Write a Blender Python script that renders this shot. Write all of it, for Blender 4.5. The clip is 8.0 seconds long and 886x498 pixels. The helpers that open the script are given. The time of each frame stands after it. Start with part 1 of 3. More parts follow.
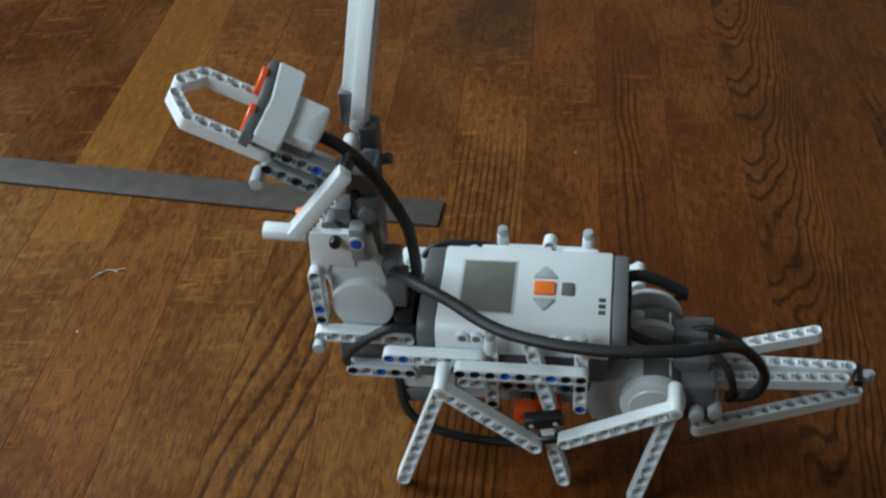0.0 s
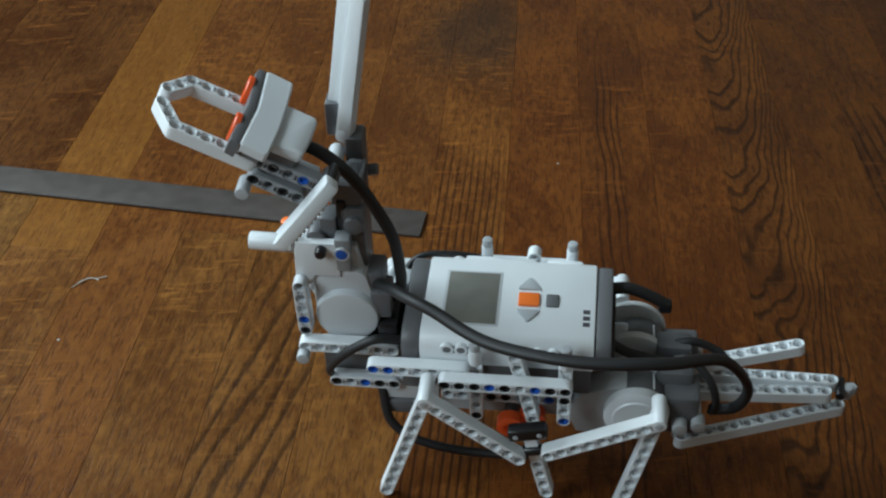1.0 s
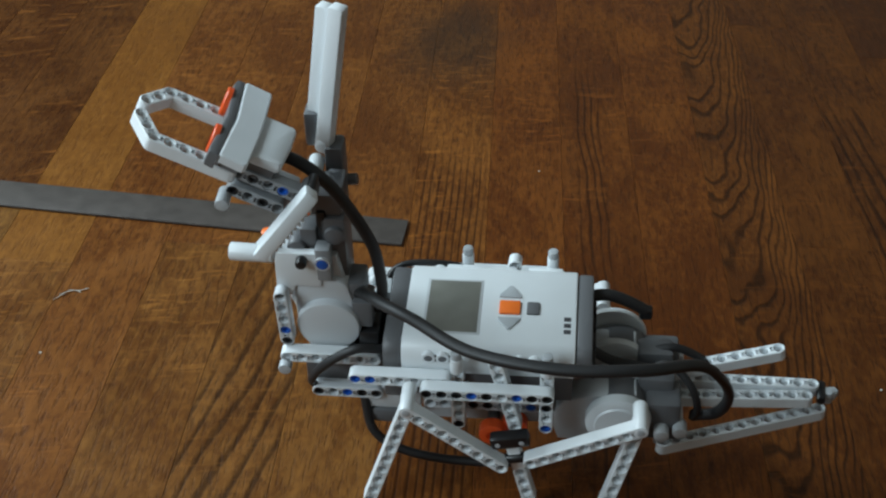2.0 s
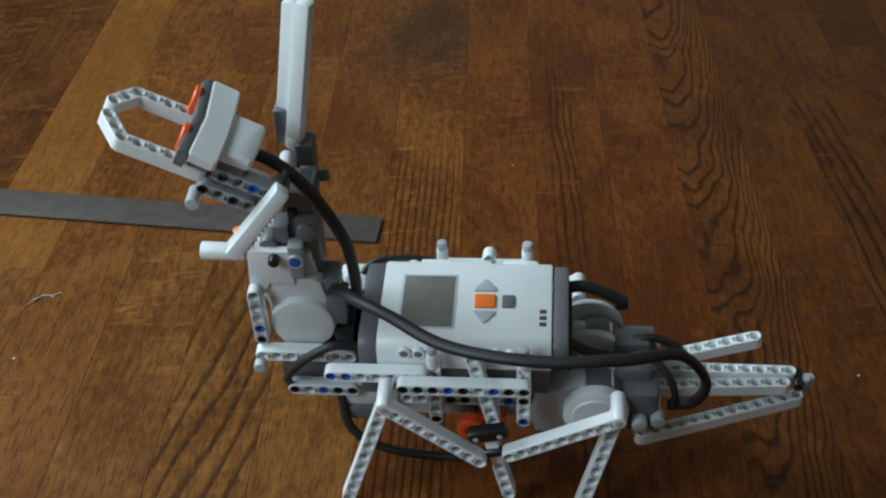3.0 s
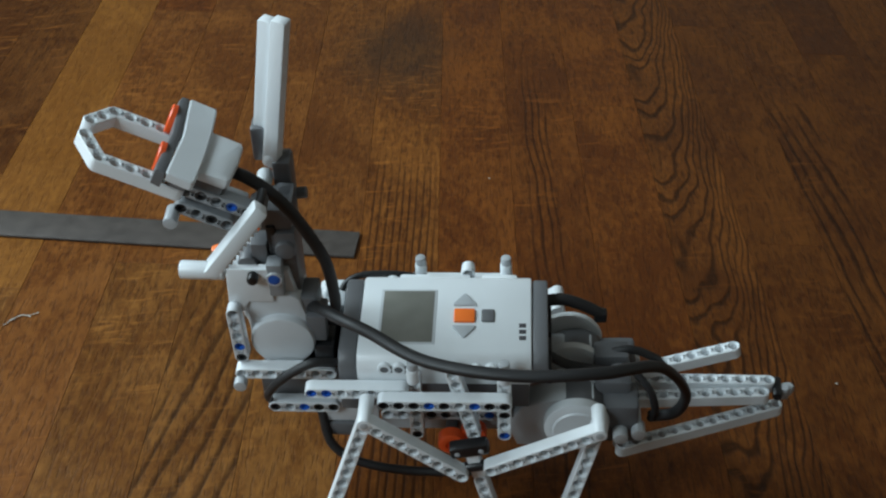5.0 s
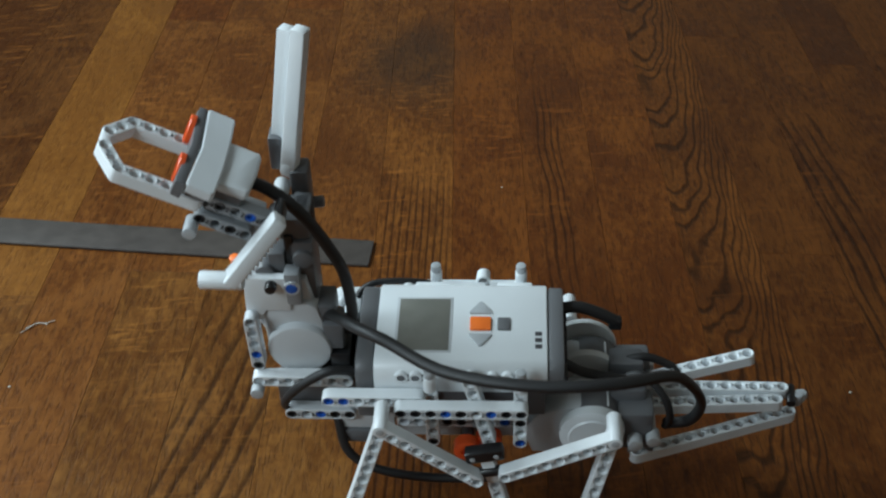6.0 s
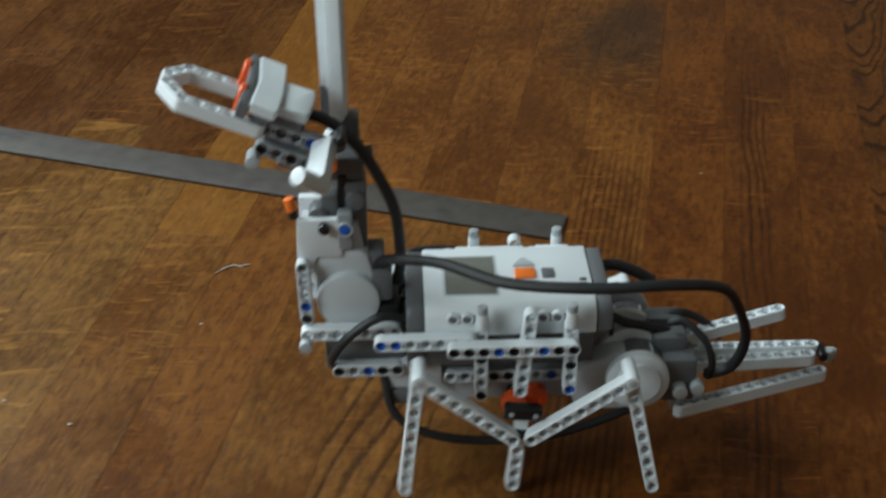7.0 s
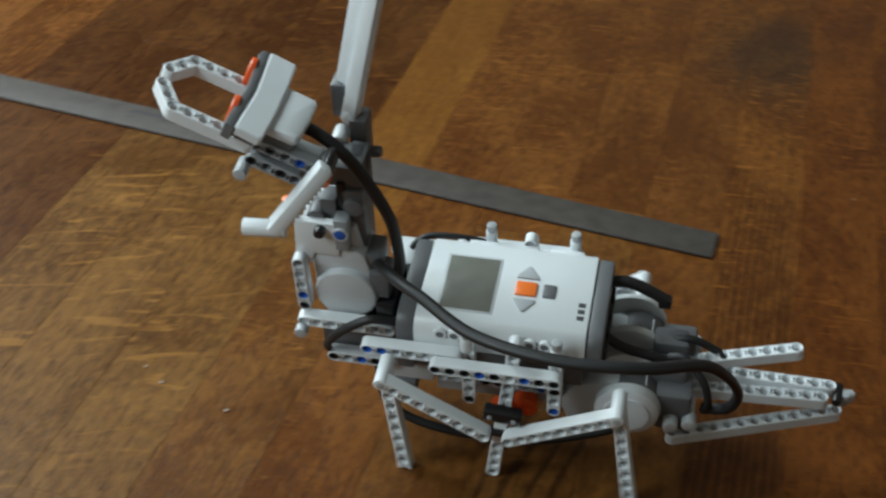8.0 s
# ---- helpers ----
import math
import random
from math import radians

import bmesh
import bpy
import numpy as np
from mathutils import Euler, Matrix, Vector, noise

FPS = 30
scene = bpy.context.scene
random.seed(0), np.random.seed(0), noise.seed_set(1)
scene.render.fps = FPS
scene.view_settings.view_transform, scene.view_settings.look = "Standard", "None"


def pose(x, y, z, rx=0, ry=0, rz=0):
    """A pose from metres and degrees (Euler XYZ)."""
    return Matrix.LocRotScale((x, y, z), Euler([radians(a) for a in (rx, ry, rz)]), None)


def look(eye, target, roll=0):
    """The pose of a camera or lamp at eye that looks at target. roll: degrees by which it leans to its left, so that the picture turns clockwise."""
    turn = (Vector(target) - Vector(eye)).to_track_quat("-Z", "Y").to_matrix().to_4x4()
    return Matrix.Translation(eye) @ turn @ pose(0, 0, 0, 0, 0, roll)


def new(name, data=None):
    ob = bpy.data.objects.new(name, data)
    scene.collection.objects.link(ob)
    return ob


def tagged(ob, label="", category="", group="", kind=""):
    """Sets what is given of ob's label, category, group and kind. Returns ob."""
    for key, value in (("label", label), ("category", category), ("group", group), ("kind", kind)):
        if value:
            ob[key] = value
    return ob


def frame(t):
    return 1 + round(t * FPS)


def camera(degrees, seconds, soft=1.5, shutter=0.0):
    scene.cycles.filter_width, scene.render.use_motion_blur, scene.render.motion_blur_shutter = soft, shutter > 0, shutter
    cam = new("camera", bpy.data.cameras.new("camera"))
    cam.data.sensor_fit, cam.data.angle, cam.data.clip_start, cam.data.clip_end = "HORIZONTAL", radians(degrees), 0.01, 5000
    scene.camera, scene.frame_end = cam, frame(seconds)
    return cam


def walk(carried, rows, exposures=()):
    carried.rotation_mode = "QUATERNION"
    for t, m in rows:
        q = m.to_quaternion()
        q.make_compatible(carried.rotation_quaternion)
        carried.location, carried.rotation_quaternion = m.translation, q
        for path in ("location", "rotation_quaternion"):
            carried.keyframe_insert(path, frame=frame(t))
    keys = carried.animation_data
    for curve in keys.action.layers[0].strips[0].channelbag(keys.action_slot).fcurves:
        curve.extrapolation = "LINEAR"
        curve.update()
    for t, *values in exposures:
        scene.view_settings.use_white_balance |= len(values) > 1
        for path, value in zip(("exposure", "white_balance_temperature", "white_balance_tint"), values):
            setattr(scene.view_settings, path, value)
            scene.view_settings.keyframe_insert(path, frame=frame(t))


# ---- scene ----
# camera and its path
cam = camera(33.07, 8.0, soft=2.2, shutter=0.6)
PATH = [
    (0.0, 0.0479, -0.6391, 0.5432, 58.77, -1.88, 6.45),
    (0.5, 0.0434, -0.6376, 0.5455, 59.50, -1.60, 6.27),
    (1.0, 0.0425, -0.6393, 0.5438, 59.15, -2.74, 5.85),
    (1.5, 0.0435, -0.6407, 0.5471, 59.39, -2.79, 5.63),
    (3.0, 0.0482, -0.6381, 0.5413, 59.51, -1.79, 3.71),
    (3.5, 0.0454, -0.6415, 0.5419, 59.52, -1.55, 3.32),
    (4.0, 0.0467, -0.6371, 0.5408, 59.36, -1.15, 3.07),
    (4.5, 0.0466, -0.6374, 0.5428, 59.73, -1.59, 2.43),
    (6.0, 0.0395, -0.6424, 0.5454, 60.31, -1.55, 2.66),
    (6.1, 0.0252, -0.6457, 0.5457, 60.73, -2.07, 2.17),
    (6.2, 0.0127, -0.6432, 0.5408, 60.40, -2.05, 1.65),
    (6.3, 0.0051, -0.6415, 0.5363, 60.48, -2.07, 1.17),
    (6.4, 0.0071, -0.6397, 0.5315, 60.39, -1.54, 0.87),
    (6.5, 0.0226, -0.6426, 0.5311, 60.65, -1.31, 2.45),
    (6.6, 0.0407, -0.6442, 0.5253, 61.04, -1.50, 5.32),
    (6.7, 0.0504, -0.6337, 0.5251, 60.45, -1.46, 8.01),
    (6.8, 0.0557, -0.6363, 0.5374, 59.64, -1.80, 9.97),
    (6.9, 0.0471, -0.6405, 0.5444, 59.16, -2.35, 10.99),
    (7.0, 0.0320, -0.6412, 0.5458, 58.82, -2.74, 11.41),
    (7.1, 0.0172, -0.6425, 0.5455, 58.64, -2.92, 11.30),
    (7.2, 0.0051, -0.6417, 0.5425, 58.46, -3.22, 11.42),
    (7.3, 0.0010, -0.6422, 0.5421, 58.21, -3.62, 12.11),
    (7.4, -0.0027, -0.6395, 0.5460, 58.23, -3.71, 12.51),
    (7.5, -0.0064, -0.6401, 0.5441, 58.39, -3.99, 13.03),
    (7.6, -0.0074, -0.6401, 0.5442, 58.19, -3.70, 13.28),
    (7.7, -0.0079, -0.6394, 0.5458, 58.33, -3.76, 13.88),
    (7.8, -0.0129, -0.6408, 0.5446, 58.49, -3.96, 14.11),
    (7.9, -0.0188, -0.6452, 0.5420, 58.68, -4.22, 14.66),
    (8.0, -0.0259, -0.6467, 0.5387, 58.68, -4.65, 15.64),
]
walk(cam, [(r[0], pose(*r[1:])) for r in PATH], [(0.0, 0.0, 6500, 10), (6.0, 0.0, 6500, 10), (7.0, -0.06, 6850, 10), (8.0, -0.08, 6850, 10)])

# ---------------------------------------------------------------- light
world = bpy.data.worlds.new("sky")
scene.world = world
world.use_nodes = True
wn = world.node_tree
sky = wn.nodes.new("ShaderNodeTexSky")
sky.sky_type, sky.sun_disc = "NISHITA", False
sky.sun_elevation, sky.sun_rotation = radians(35), radians(200)
wn.links.new(sky.outputs["Color"], wn.nodes["Background"].inputs["Color"])
wn.nodes["Background"].inputs["Strength"].default_value = 0.12


def area_lamp(name, at, target, width, height, watts, colour):
    lamp = bpy.data.lights.new(name, "AREA")
    lamp.shape, lamp.size, lamp.size_y = "RECTANGLE", width, height
    lamp.energy, lamp.color = watts, colour
    ob = new(name, lamp)
    ob.matrix_world = look(at, target)
    return ob


area_lamp("window_daylight_left", (-1.44, 0.45, 1.15), (0.0, 0.2, 0.1), 1.0, 1.0, 41.5, (0.765, 0.935, 1.0))
# unseen fill lamp, added to brighten the robot's near side
area_lamp("front_fill_lamp", (-1.44, -1.3, 1.2), (0.0, 0.0, 0.1), 0.9, 1.0, 25.5, (0.765, 0.935, 1.0))
scene.view_settings.exposure = 0.0


# ---------------------------------------------------------------- materials
def material(name, colour, rough=0.4, metal=0.0, mottling=0.06, bump=0.0, scale=120.0, spec=0.5):
    """A moulded or painted surface with faint mottling, smudges in the gloss and fine relief."""
    m = bpy.data.materials.new(name)
    m.use_nodes = True
    n, l = m.node_tree.nodes, m.node_tree.links
    b = n["Principled BSDF"]
    b.inputs["Roughness"].default_value, b.inputs["Metallic"].default_value = rough, metal
    b.inputs["Specular IOR Level"].default_value = spec
    tc = n.new("ShaderNodeTexCoord")
    big, fine = n.new("ShaderNodeTexNoise"), n.new("ShaderNodeTexNoise")
    big.inputs["Scale"].default_value, big.inputs["Detail"].default_value = scale * 0.35, 4
    fine.inputs["Scale"].default_value, fine.inputs["Detail"].default_value = scale * 14, 2
    for t in (big, fine):
        l.new(tc.outputs["Object"], t.inputs["Vector"])
    ramp = n.new("ShaderNodeMapRange")
    ramp.inputs["To Min"].default_value, ramp.inputs["To Max"].default_value = 1 - mottling, 1 + mottling
    l.new(big.outputs["Fac"], ramp.inputs["Value"])
    mix = n.new("ShaderNodeMix")
    mix.data_type, mix.blend_type = "RGBA", "MULTIPLY"
    mix.inputs["Factor"].default_value = 1
    mix.inputs["A"].default_value = (*colour, 1)
    l.new(ramp.outputs["Result"], mix.inputs["B"])
    l.new(mix.outputs["Result"], b.inputs["Base Color"])
    rr = n.new("ShaderNodeMapRange")
    rr.inputs["To Min"].default_value, rr.inputs["To Max"].default_value = max(rough - 0.08, 0.03), rough + 0.1
    l.new(big.outputs["Fac"], rr.inputs["Value"])
    l.new(rr.outputs["Result"], b.inputs["Roughness"])
    if bump:
        bp = n.new("ShaderNodeBump")
        bp.inputs["Strength"].default_value, bp.inputs["Distance"].default_value = bump, 0.0004
        l.new(fine.outputs["Fac"], bp.inputs["Height"])
        l.new(bp.outputs["Normal"], b.inputs["Normal"])
    return m


WHITE = material("white_plastic", (0.725, 0.765, 0.79), 0.34, bump=0.05)
PALE = material("pale_grey_plastic", (0.41, 0.435, 0.455), 0.38, bump=0.05)
MOTOR = material("light_grey_plastic", (0.555, 0.585, 0.61), 0.3, bump=0.05)
SHELL = material("sensor_white_plastic", (0.64, 0.675, 0.7), 0.34, bump=0.05)
DARK = material("dark_grey_plastic", (0.122, 0.125, 0.132), 0.42, bump=0.08)
BLACK = material("black_plastic", (0.012, 0.012, 0.013), 0.3)
BLUE = material("blue_plastic", (0.014, 0.105, 0.47), 0.35)
ORANGE = material("orange_plastic", (0.92, 0.19, 0.028), 0.36)
VERMILION = material("red_orange_plastic", (0.84, 0.105, 0.022), 0.36)
GREY = material("mid_grey_plastic", (0.27, 0.285, 0.3), 0.42, bump=0.08)
CABLE = material("black_cable_sheath", (0.015, 0.015, 0.016), 0.48, bump=0.1)
SCREEN = material("liquid_crystal_screen", (0.19, 0.19, 0.168), 0.16, mottling=0.28, scale=160)
STEEL = material("dull_grey_metal", (0.08, 0.067, 0.06), 0.58, metal=0.1, mottling=0.45, bump=0.5, scale=260)
INK = material("dark_printed_ink", (0.05, 0.05, 0.055), 0.5)
PAPER = material("pale_fibre", (0.5, 0.47, 0.42), 0.8)
PLASTER = material("wall_plaster", (0.42, 0.38, 0.33), 0.85, mottling=0.08, bump=0.3, scale=6)
CEILING = material("ceiling_paint", (0.6, 0.58, 0.54), 0.9, mottling=0.04, bump=0.2, scale=6)


def oak(name, dark, mid, light, flecks=0.5, fleck_size=1.0, cut=None, depth=0.5, slant=-10.0):
    """Stained oak strip: short pores, growth rings, ray flecks at a slant, blotchy old stain.
    cut: ("rings", bands), ("lines", pitch mm, slope, first mm, last mm, along from mm, to mm, waver mm) or ("flame", apex mm, along mm, bands)."""
    m = bpy.data.materials.new(name)
    m.use_nodes = True
    n, l = m.node_tree.nodes, m.node_tree.links
    b = n["Principled BSDF"]
    tc, info = n.new("ShaderNodeTexCoord"), n.new("ShaderNodeObjectInfo")
    # every board takes its own cut of the log
    shift = n.new("ShaderNodeVectorMath")
    shift.operation = "MULTIPLY_ADD"
    shift.inputs[1].default_value = (3.1, 17.0, 9.0)
    l.new(info.outputs["Random"], shift.inputs[0])
    l.new(tc.outputs["Object"], shift.inputs[2])

    def noise_at(sx, sy, detail, rough=0.55, dist=0.0, turn=0.0):
        src = shift.outputs[0]
        if turn:
            spin = n.new("ShaderNodeMapping")
            spin.inputs["Rotation"].default_value = (0, 0, radians(turn))
            l.new(src, spin.inputs["Vector"])
            src = spin.outputs["Vector"]
        mp = n.new("ShaderNodeMapping")
        mp.inputs["Scale"].default_value = (sx, sy, 1)
        l.new(src, mp.inputs["Vector"])
        t = n.new("ShaderNodeTexNoise")
        t.inputs["Scale"].default_value, t.inputs["Detail"].default_value = 1.0, detail
        t.inputs["Roughness"].default_value, t.inputs["Distortion"].default_value = rough, dist
        l.new(mp.outputs["Vector"], t.inputs["Vector"])
        return t.outputs["Fac"]

    def span(src, a, c, lo=0.0, hi=1.0):
        r = n.new("ShaderNodeMapRange")
        r.interpolation_type = "SMOOTHSTEP"
        r.inputs["From Min"].default_value, r.inputs["From Max"].default_value = a, c
        r.inputs["To Min"].default_value, r.inputs["To Max"].default_value = lo, hi
        l.new(src, r.inputs["Value"])
        return r.outputs["Result"]

    def mixed(fac, a, c, blend="MIX"):
        x = n.new("ShaderNodeMix")
        x.data_type, x.blend_type = "RGBA", blend
        for key, value in (("Factor", fac), ("A", a), ("B", c)):
            if isinstance(value, (int, float)):
                x.inputs[key].default_value = value
            elif isinstance(value, tuple):
                x.inputs[key].default_value = (*value, 1)
            else:
                l.new(value, x.inputs[key])
        return x.outputs["Result"]

    def calc(op, a, c=0.0, d=0.0):
        x = n.new("ShaderNodeMath")
        x.operation = op
        for i, v in enumerate((a, c, d)):
            if isinstance(v, (int, float)):
                x.inputs[i].default_value = v
            else:
                l.new(v, x.inputs[i])
        return x.outputs[0]

    def times(*values):
        out = values[0]
        for v in values[1:]:
            out = calc("MULTIPLY", out, v)
        return out

    sep = n.new("ShaderNodeSeparateXYZ")
    l.new(tc.outputs["Object"], sep.inputs[0])
    across, along = sep.outputs["X"], sep.outputs["Y"]
    cut = cut or ("rings", 20)
    if cut[0] == "lines":
        pitch, slope, first, last, y0, y1, waver = cut[1:]
        u = calc("MULTIPLY_ADD", along, -slope, across)
        u = calc("ADD", u, calc("MULTIPLY_ADD", noise_at(9, 7, 1.5, 0.4), 0.002 * waver, -0.001 * waver))
        band = calc("FRACT", calc("ADD", calc("MULTIPLY", u, 1000.0 / pitch), calc("MULTIPLY", noise_at(60, 1.5, 1), 0.9)))
        line = times(span(band, 0.5, 0.78), span(band, 1.0, 0.86))
        window = times(span(across, first / 1000 - 0.003, first / 1000 + 0.003), span(across, last / 1000 + 0.003, last / 1000 - 0.003), span(along, y0 / 1000 - 0.05, y0 / 1000 + 0.02), span(along, y1 / 1000 + 0.09, y1 / 1000 - 0.06))
        ringed = times(line, window, span(noise_at(50, 6, 2), 0.26, 0.46))
    elif cut[0] == "flame":
        dx = calc("MULTIPLY_ADD", across, 1000.0, -cut[1])
        bow = calc("DIVIDE", times(dx, dx), 330.0)
        up = calc("MULTIPLY_ADD", along, 1000.0 / cut[3], -cut[2] / cut[3])
        field = calc("ADD", calc("SUBTRACT", up, bow), calc("MULTIPLY", noise_at(42, 13, 1.6, 0.4, 0.2), 3.0))
        band = calc("FRACT", field)
        ringed = times(times(span(band, 0.5, 0.74), span(band, 1.0, 0.84)), span(noise_at(40, 9, 2), 0.24, 0.42))
    else:
        band = calc("FRACT", calc("MULTIPLY", noise_at(24, 1.6, 2.5, 0.45, 0.3), cut[1]))
        ringed = times(span(band, 0.55, 0.97), span(noise_at(9, 1.6, 2), 0.5, 0.72), 0.7)
    pores = span(noise_at(520, 62, 3, 0.6), 0.5, 0.66)
    grain = noise_at(190, 15, 4, 0.6, 0.2)
    speck = noise_at(210, 85, 4, 0.66, 0.5)
    blotch = noise_at(12, 7, 5, 0.6, 0.5)
    tone = calc("MULTIPLY_ADD", info.outputs["Random"], 0.1, -0.05)
    level = calc("ADD", calc("ADD", tone, blotch), calc("MULTIPLY_ADD", speck, 0.9, -0.45))
    base = mixed(span(level, 0.3, 0.72), mid, light)
    base = mixed(span(grain, 0.36, 0.66, 0.2, 0.0), base, dark)
    col = mixed(times(ringed, depth), base, dark)
    col = mixed(times(pores, 0.42), col, dark)
    cross = span(noise_at(26 / fleck_size, 130 / fleck_size, 3, 0.6, 1.2, slant), 0.56, 0.68)
    col = mixed(times(cross, flecks, span(noise_at(8, 5, 2), 0.42, 0.6)), col, tuple(c * 1.5 for c in light))
    # an old dark spill soaked into the boards, enlarged to paint in light falloff
    place = n.new("ShaderNodeNewGeometry")
    near = n.new("ShaderNodeVectorMath")
    near.operation = "SUBTRACT"
    near.inputs[1].default_value = (-0.034, 0.672, 0.0)
    l.new(place.outputs["Position"], near.inputs[0])
    flat = n.new("ShaderNodeVectorMath")
    flat.operation = "MULTIPLY"
    flat.inputs[1].default_value = (1.0, 0.55, 0.0)
    l.new(near.outputs[0], flat.inputs[0])
    away = n.new("ShaderNodeVectorMath")
    away.operation = "LENGTH"
    l.new(flat.outputs[0], away.inputs[0])
    spill_and_falloff = span(calc("MULTIPLY_ADD", blotch, 0.07, away.outputs["Value"]), 0.115, 0.045)
    col = mixed(times(spill_and_falloff, 0.6), col, (0.022, 0.016, 0.011))
    l.new(col, b.inputs["Base Color"])
    l.new(span(blotch, 0.2, 0.8, 0.36, 0.52), b.inputs["Roughness"])
    b.inputs["Specular IOR Level"].default_value = 0.2
    bp = n.new("ShaderNodeBump")
    bp.invert = True
    bp.inputs["Strength"].default_value, bp.inputs["Distance"].default_value = 0.4, 0.0005
    l.new(calc("ADD", pores, ringed), bp.inputs["Height"])
    l.new(bp.outputs["Normal"], b.inputs["Normal"])
    return m


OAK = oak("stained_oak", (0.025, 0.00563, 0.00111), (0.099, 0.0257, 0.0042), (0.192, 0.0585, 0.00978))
# the light's falloff to the right is put into this darker tone
OAK_DIMMED = oak("dimmed_stained_oak", (0.0185, 0.00452, 0.00102), (0.0706, 0.0188, 0.00342), (0.137, 0.0431, 0.00762), 0.35)
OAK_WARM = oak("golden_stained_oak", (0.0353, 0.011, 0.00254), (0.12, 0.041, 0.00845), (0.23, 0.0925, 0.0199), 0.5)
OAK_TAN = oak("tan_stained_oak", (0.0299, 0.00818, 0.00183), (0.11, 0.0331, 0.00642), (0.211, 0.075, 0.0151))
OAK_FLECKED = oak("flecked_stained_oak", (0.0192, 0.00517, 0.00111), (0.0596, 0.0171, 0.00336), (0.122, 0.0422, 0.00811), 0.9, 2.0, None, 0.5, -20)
# golden flecked boards, with window sheen painted into their lighter tone
OAK_FLAMED = oak("golden_flecked_sheen_oak", (0.0308, 0.0108, 0.00264), (0.106, 0.0407, 0.00931), (0.225, 0.1, 0.0233), 0.6, 1.7, None, 0.5, -24)
OAK_LIGHT = oak("pale_stained_oak", (0.0826, 0.0279, 0.0051), (0.17, 0.0618, 0.0106), (0.248, 0.0977, 0.0172), 0.2, 1.0, ("rings", 9))
OAK_SWIRL = oak("swirled_stained_oak", (0.0124, 0.0036, 0.000978), (0.098, 0.0279, 0.00504), (0.182, 0.0585, 0.0106), 0.2, 1.0, ("flame", 9, 600, 46), 0.7)
OAK_LINED = oak("dark_lined_oak", (0.0176, 0.00564, 0.00152), (0.116, 0.0398, 0.00845), (0.23, 0.0925, 0.0203), 0.2, 1.0, ("lines", 12, 0.15, -5, 62, -400, 530, 9), 0.68)
OAK_RIFT = oak("rift_sawn_oak", (0.023, 0.00585, 0.00126), (0.122, 0.0366, 0.00643), (0.255, 0.09, 0.0165), 0.6, 1.0, ("lines", 5.2, 0.01, 3, 54, -400, 620, 2), 0.75)
OAK_VEINED = oak("veined_stained_oak", (0.0182, 0.00473, 0.000978), (0.097, 0.0254, 0.0042), (0.184, 0.0563, 0.0095), 0.45, 1.3, ("lines", 6.2, -0.02, 13, 34, -400, 900, 10), 0.75)
# same base darkened for the light's falloff; the veins are the wood's own
OAK_EDGED = oak("dimmed_veined_oak", (0.0141, 0.0037, 0.000889), (0.0706, 0.0188, 0.00342), (0.137, 0.0431, 0.00762), 0.3, 1.3, ("lines", 9.5, -0.07, -5, 36, -400, 900, 12), 0.75)


# ---------------------------------------------------------------- mesh helpers (millimetres in, metres out)
def part(name, bm, mat, parent=None, label="", m=None, smooth=40):
    """Links a bmesh, drawn in millimetres, as one mesh object under its parent."""
    bmesh.ops.remove_doubles(bm, verts=bm.verts, dist=1e-4)
    bmesh.ops.recalc_face_normals(bm, faces=bm.faces)
    bmesh.ops.scale(bm, vec=(0.001, 0.001, 0.001), verts=bm.verts)
    me = bpy.data.meshes.new(name)
    bm.to_mesh(me)
    bm.free()
    me.materials.append(mat)
    if smooth:
        me.shade_smooth()
        me.set_sharp_from_angle(angle=radians(smooth))
    ob = new(name, me)
    if parent:
        ob.parent = parent
    if m is not None:
        ob.matrix_basis = m
    if label:
        tagged(ob, label)
    return ob


def mm(x, y, z):
    return Vector((x, y, z)) / 1000


def block(x0, x1, y0, y1, z0, z1, bevel=0.8, bm=None):
    bm = bm or bmesh.new()
    made = bmesh.ops.create_cube(bm, size=1, matrix=Matrix.Translation(((x0 + x1) / 2, (y0 + y1) / 2, (z0 + z1) / 2)) @ Matrix.Diagonal((x1 - x0, y1 - y0, z1 - z0, 1)))
    if bevel:
        edges = list({e for v in made["verts"] for e in v.link_edges})
        bmesh.ops.bevel(bm, geom=edges, offset=bevel, segments=2, profile=0.5, affect="EDGES")
    return bm


def turned(profile, at, axis, seg=32, bm=None):
    """A lathe: profile of (distance along the axis, radius), from at along axis."""
    bm = bm or bmesh.new()
    m = Matrix.Translation(at) @ Vector(axis).to_track_quat("Z", "Y").to_matrix().to_4x4()
    rings = []
    for d, r in profile:
        rings.append([bm.verts.new(m @ Vector((r * math.cos(2 * math.pi * i / seg), r * math.sin(2 * math.pi * i / seg), d))) for i in range(seg)])
    for a, c in zip(rings, rings[1:]):
        for i in range(seg):
            bm.faces.new((a[i], a[(i + 1) % seg], c[(i + 1) % seg], c[i]))
    bm.faces.new(rings[0][::-1])
    bm.faces.new(rings[-1])
    return bm


def rod(at, axis, length, r, bevel=0.6, seg=24, bm=None):
    return turned([(0, r - bevel), (bevel * 0.3, r - bevel * 0.3), (bevel, r), (length - bevel, r), (length - bevel * 0.3, r - bevel * 0.3), (length, r - bevel)], at, axis, seg, bm)


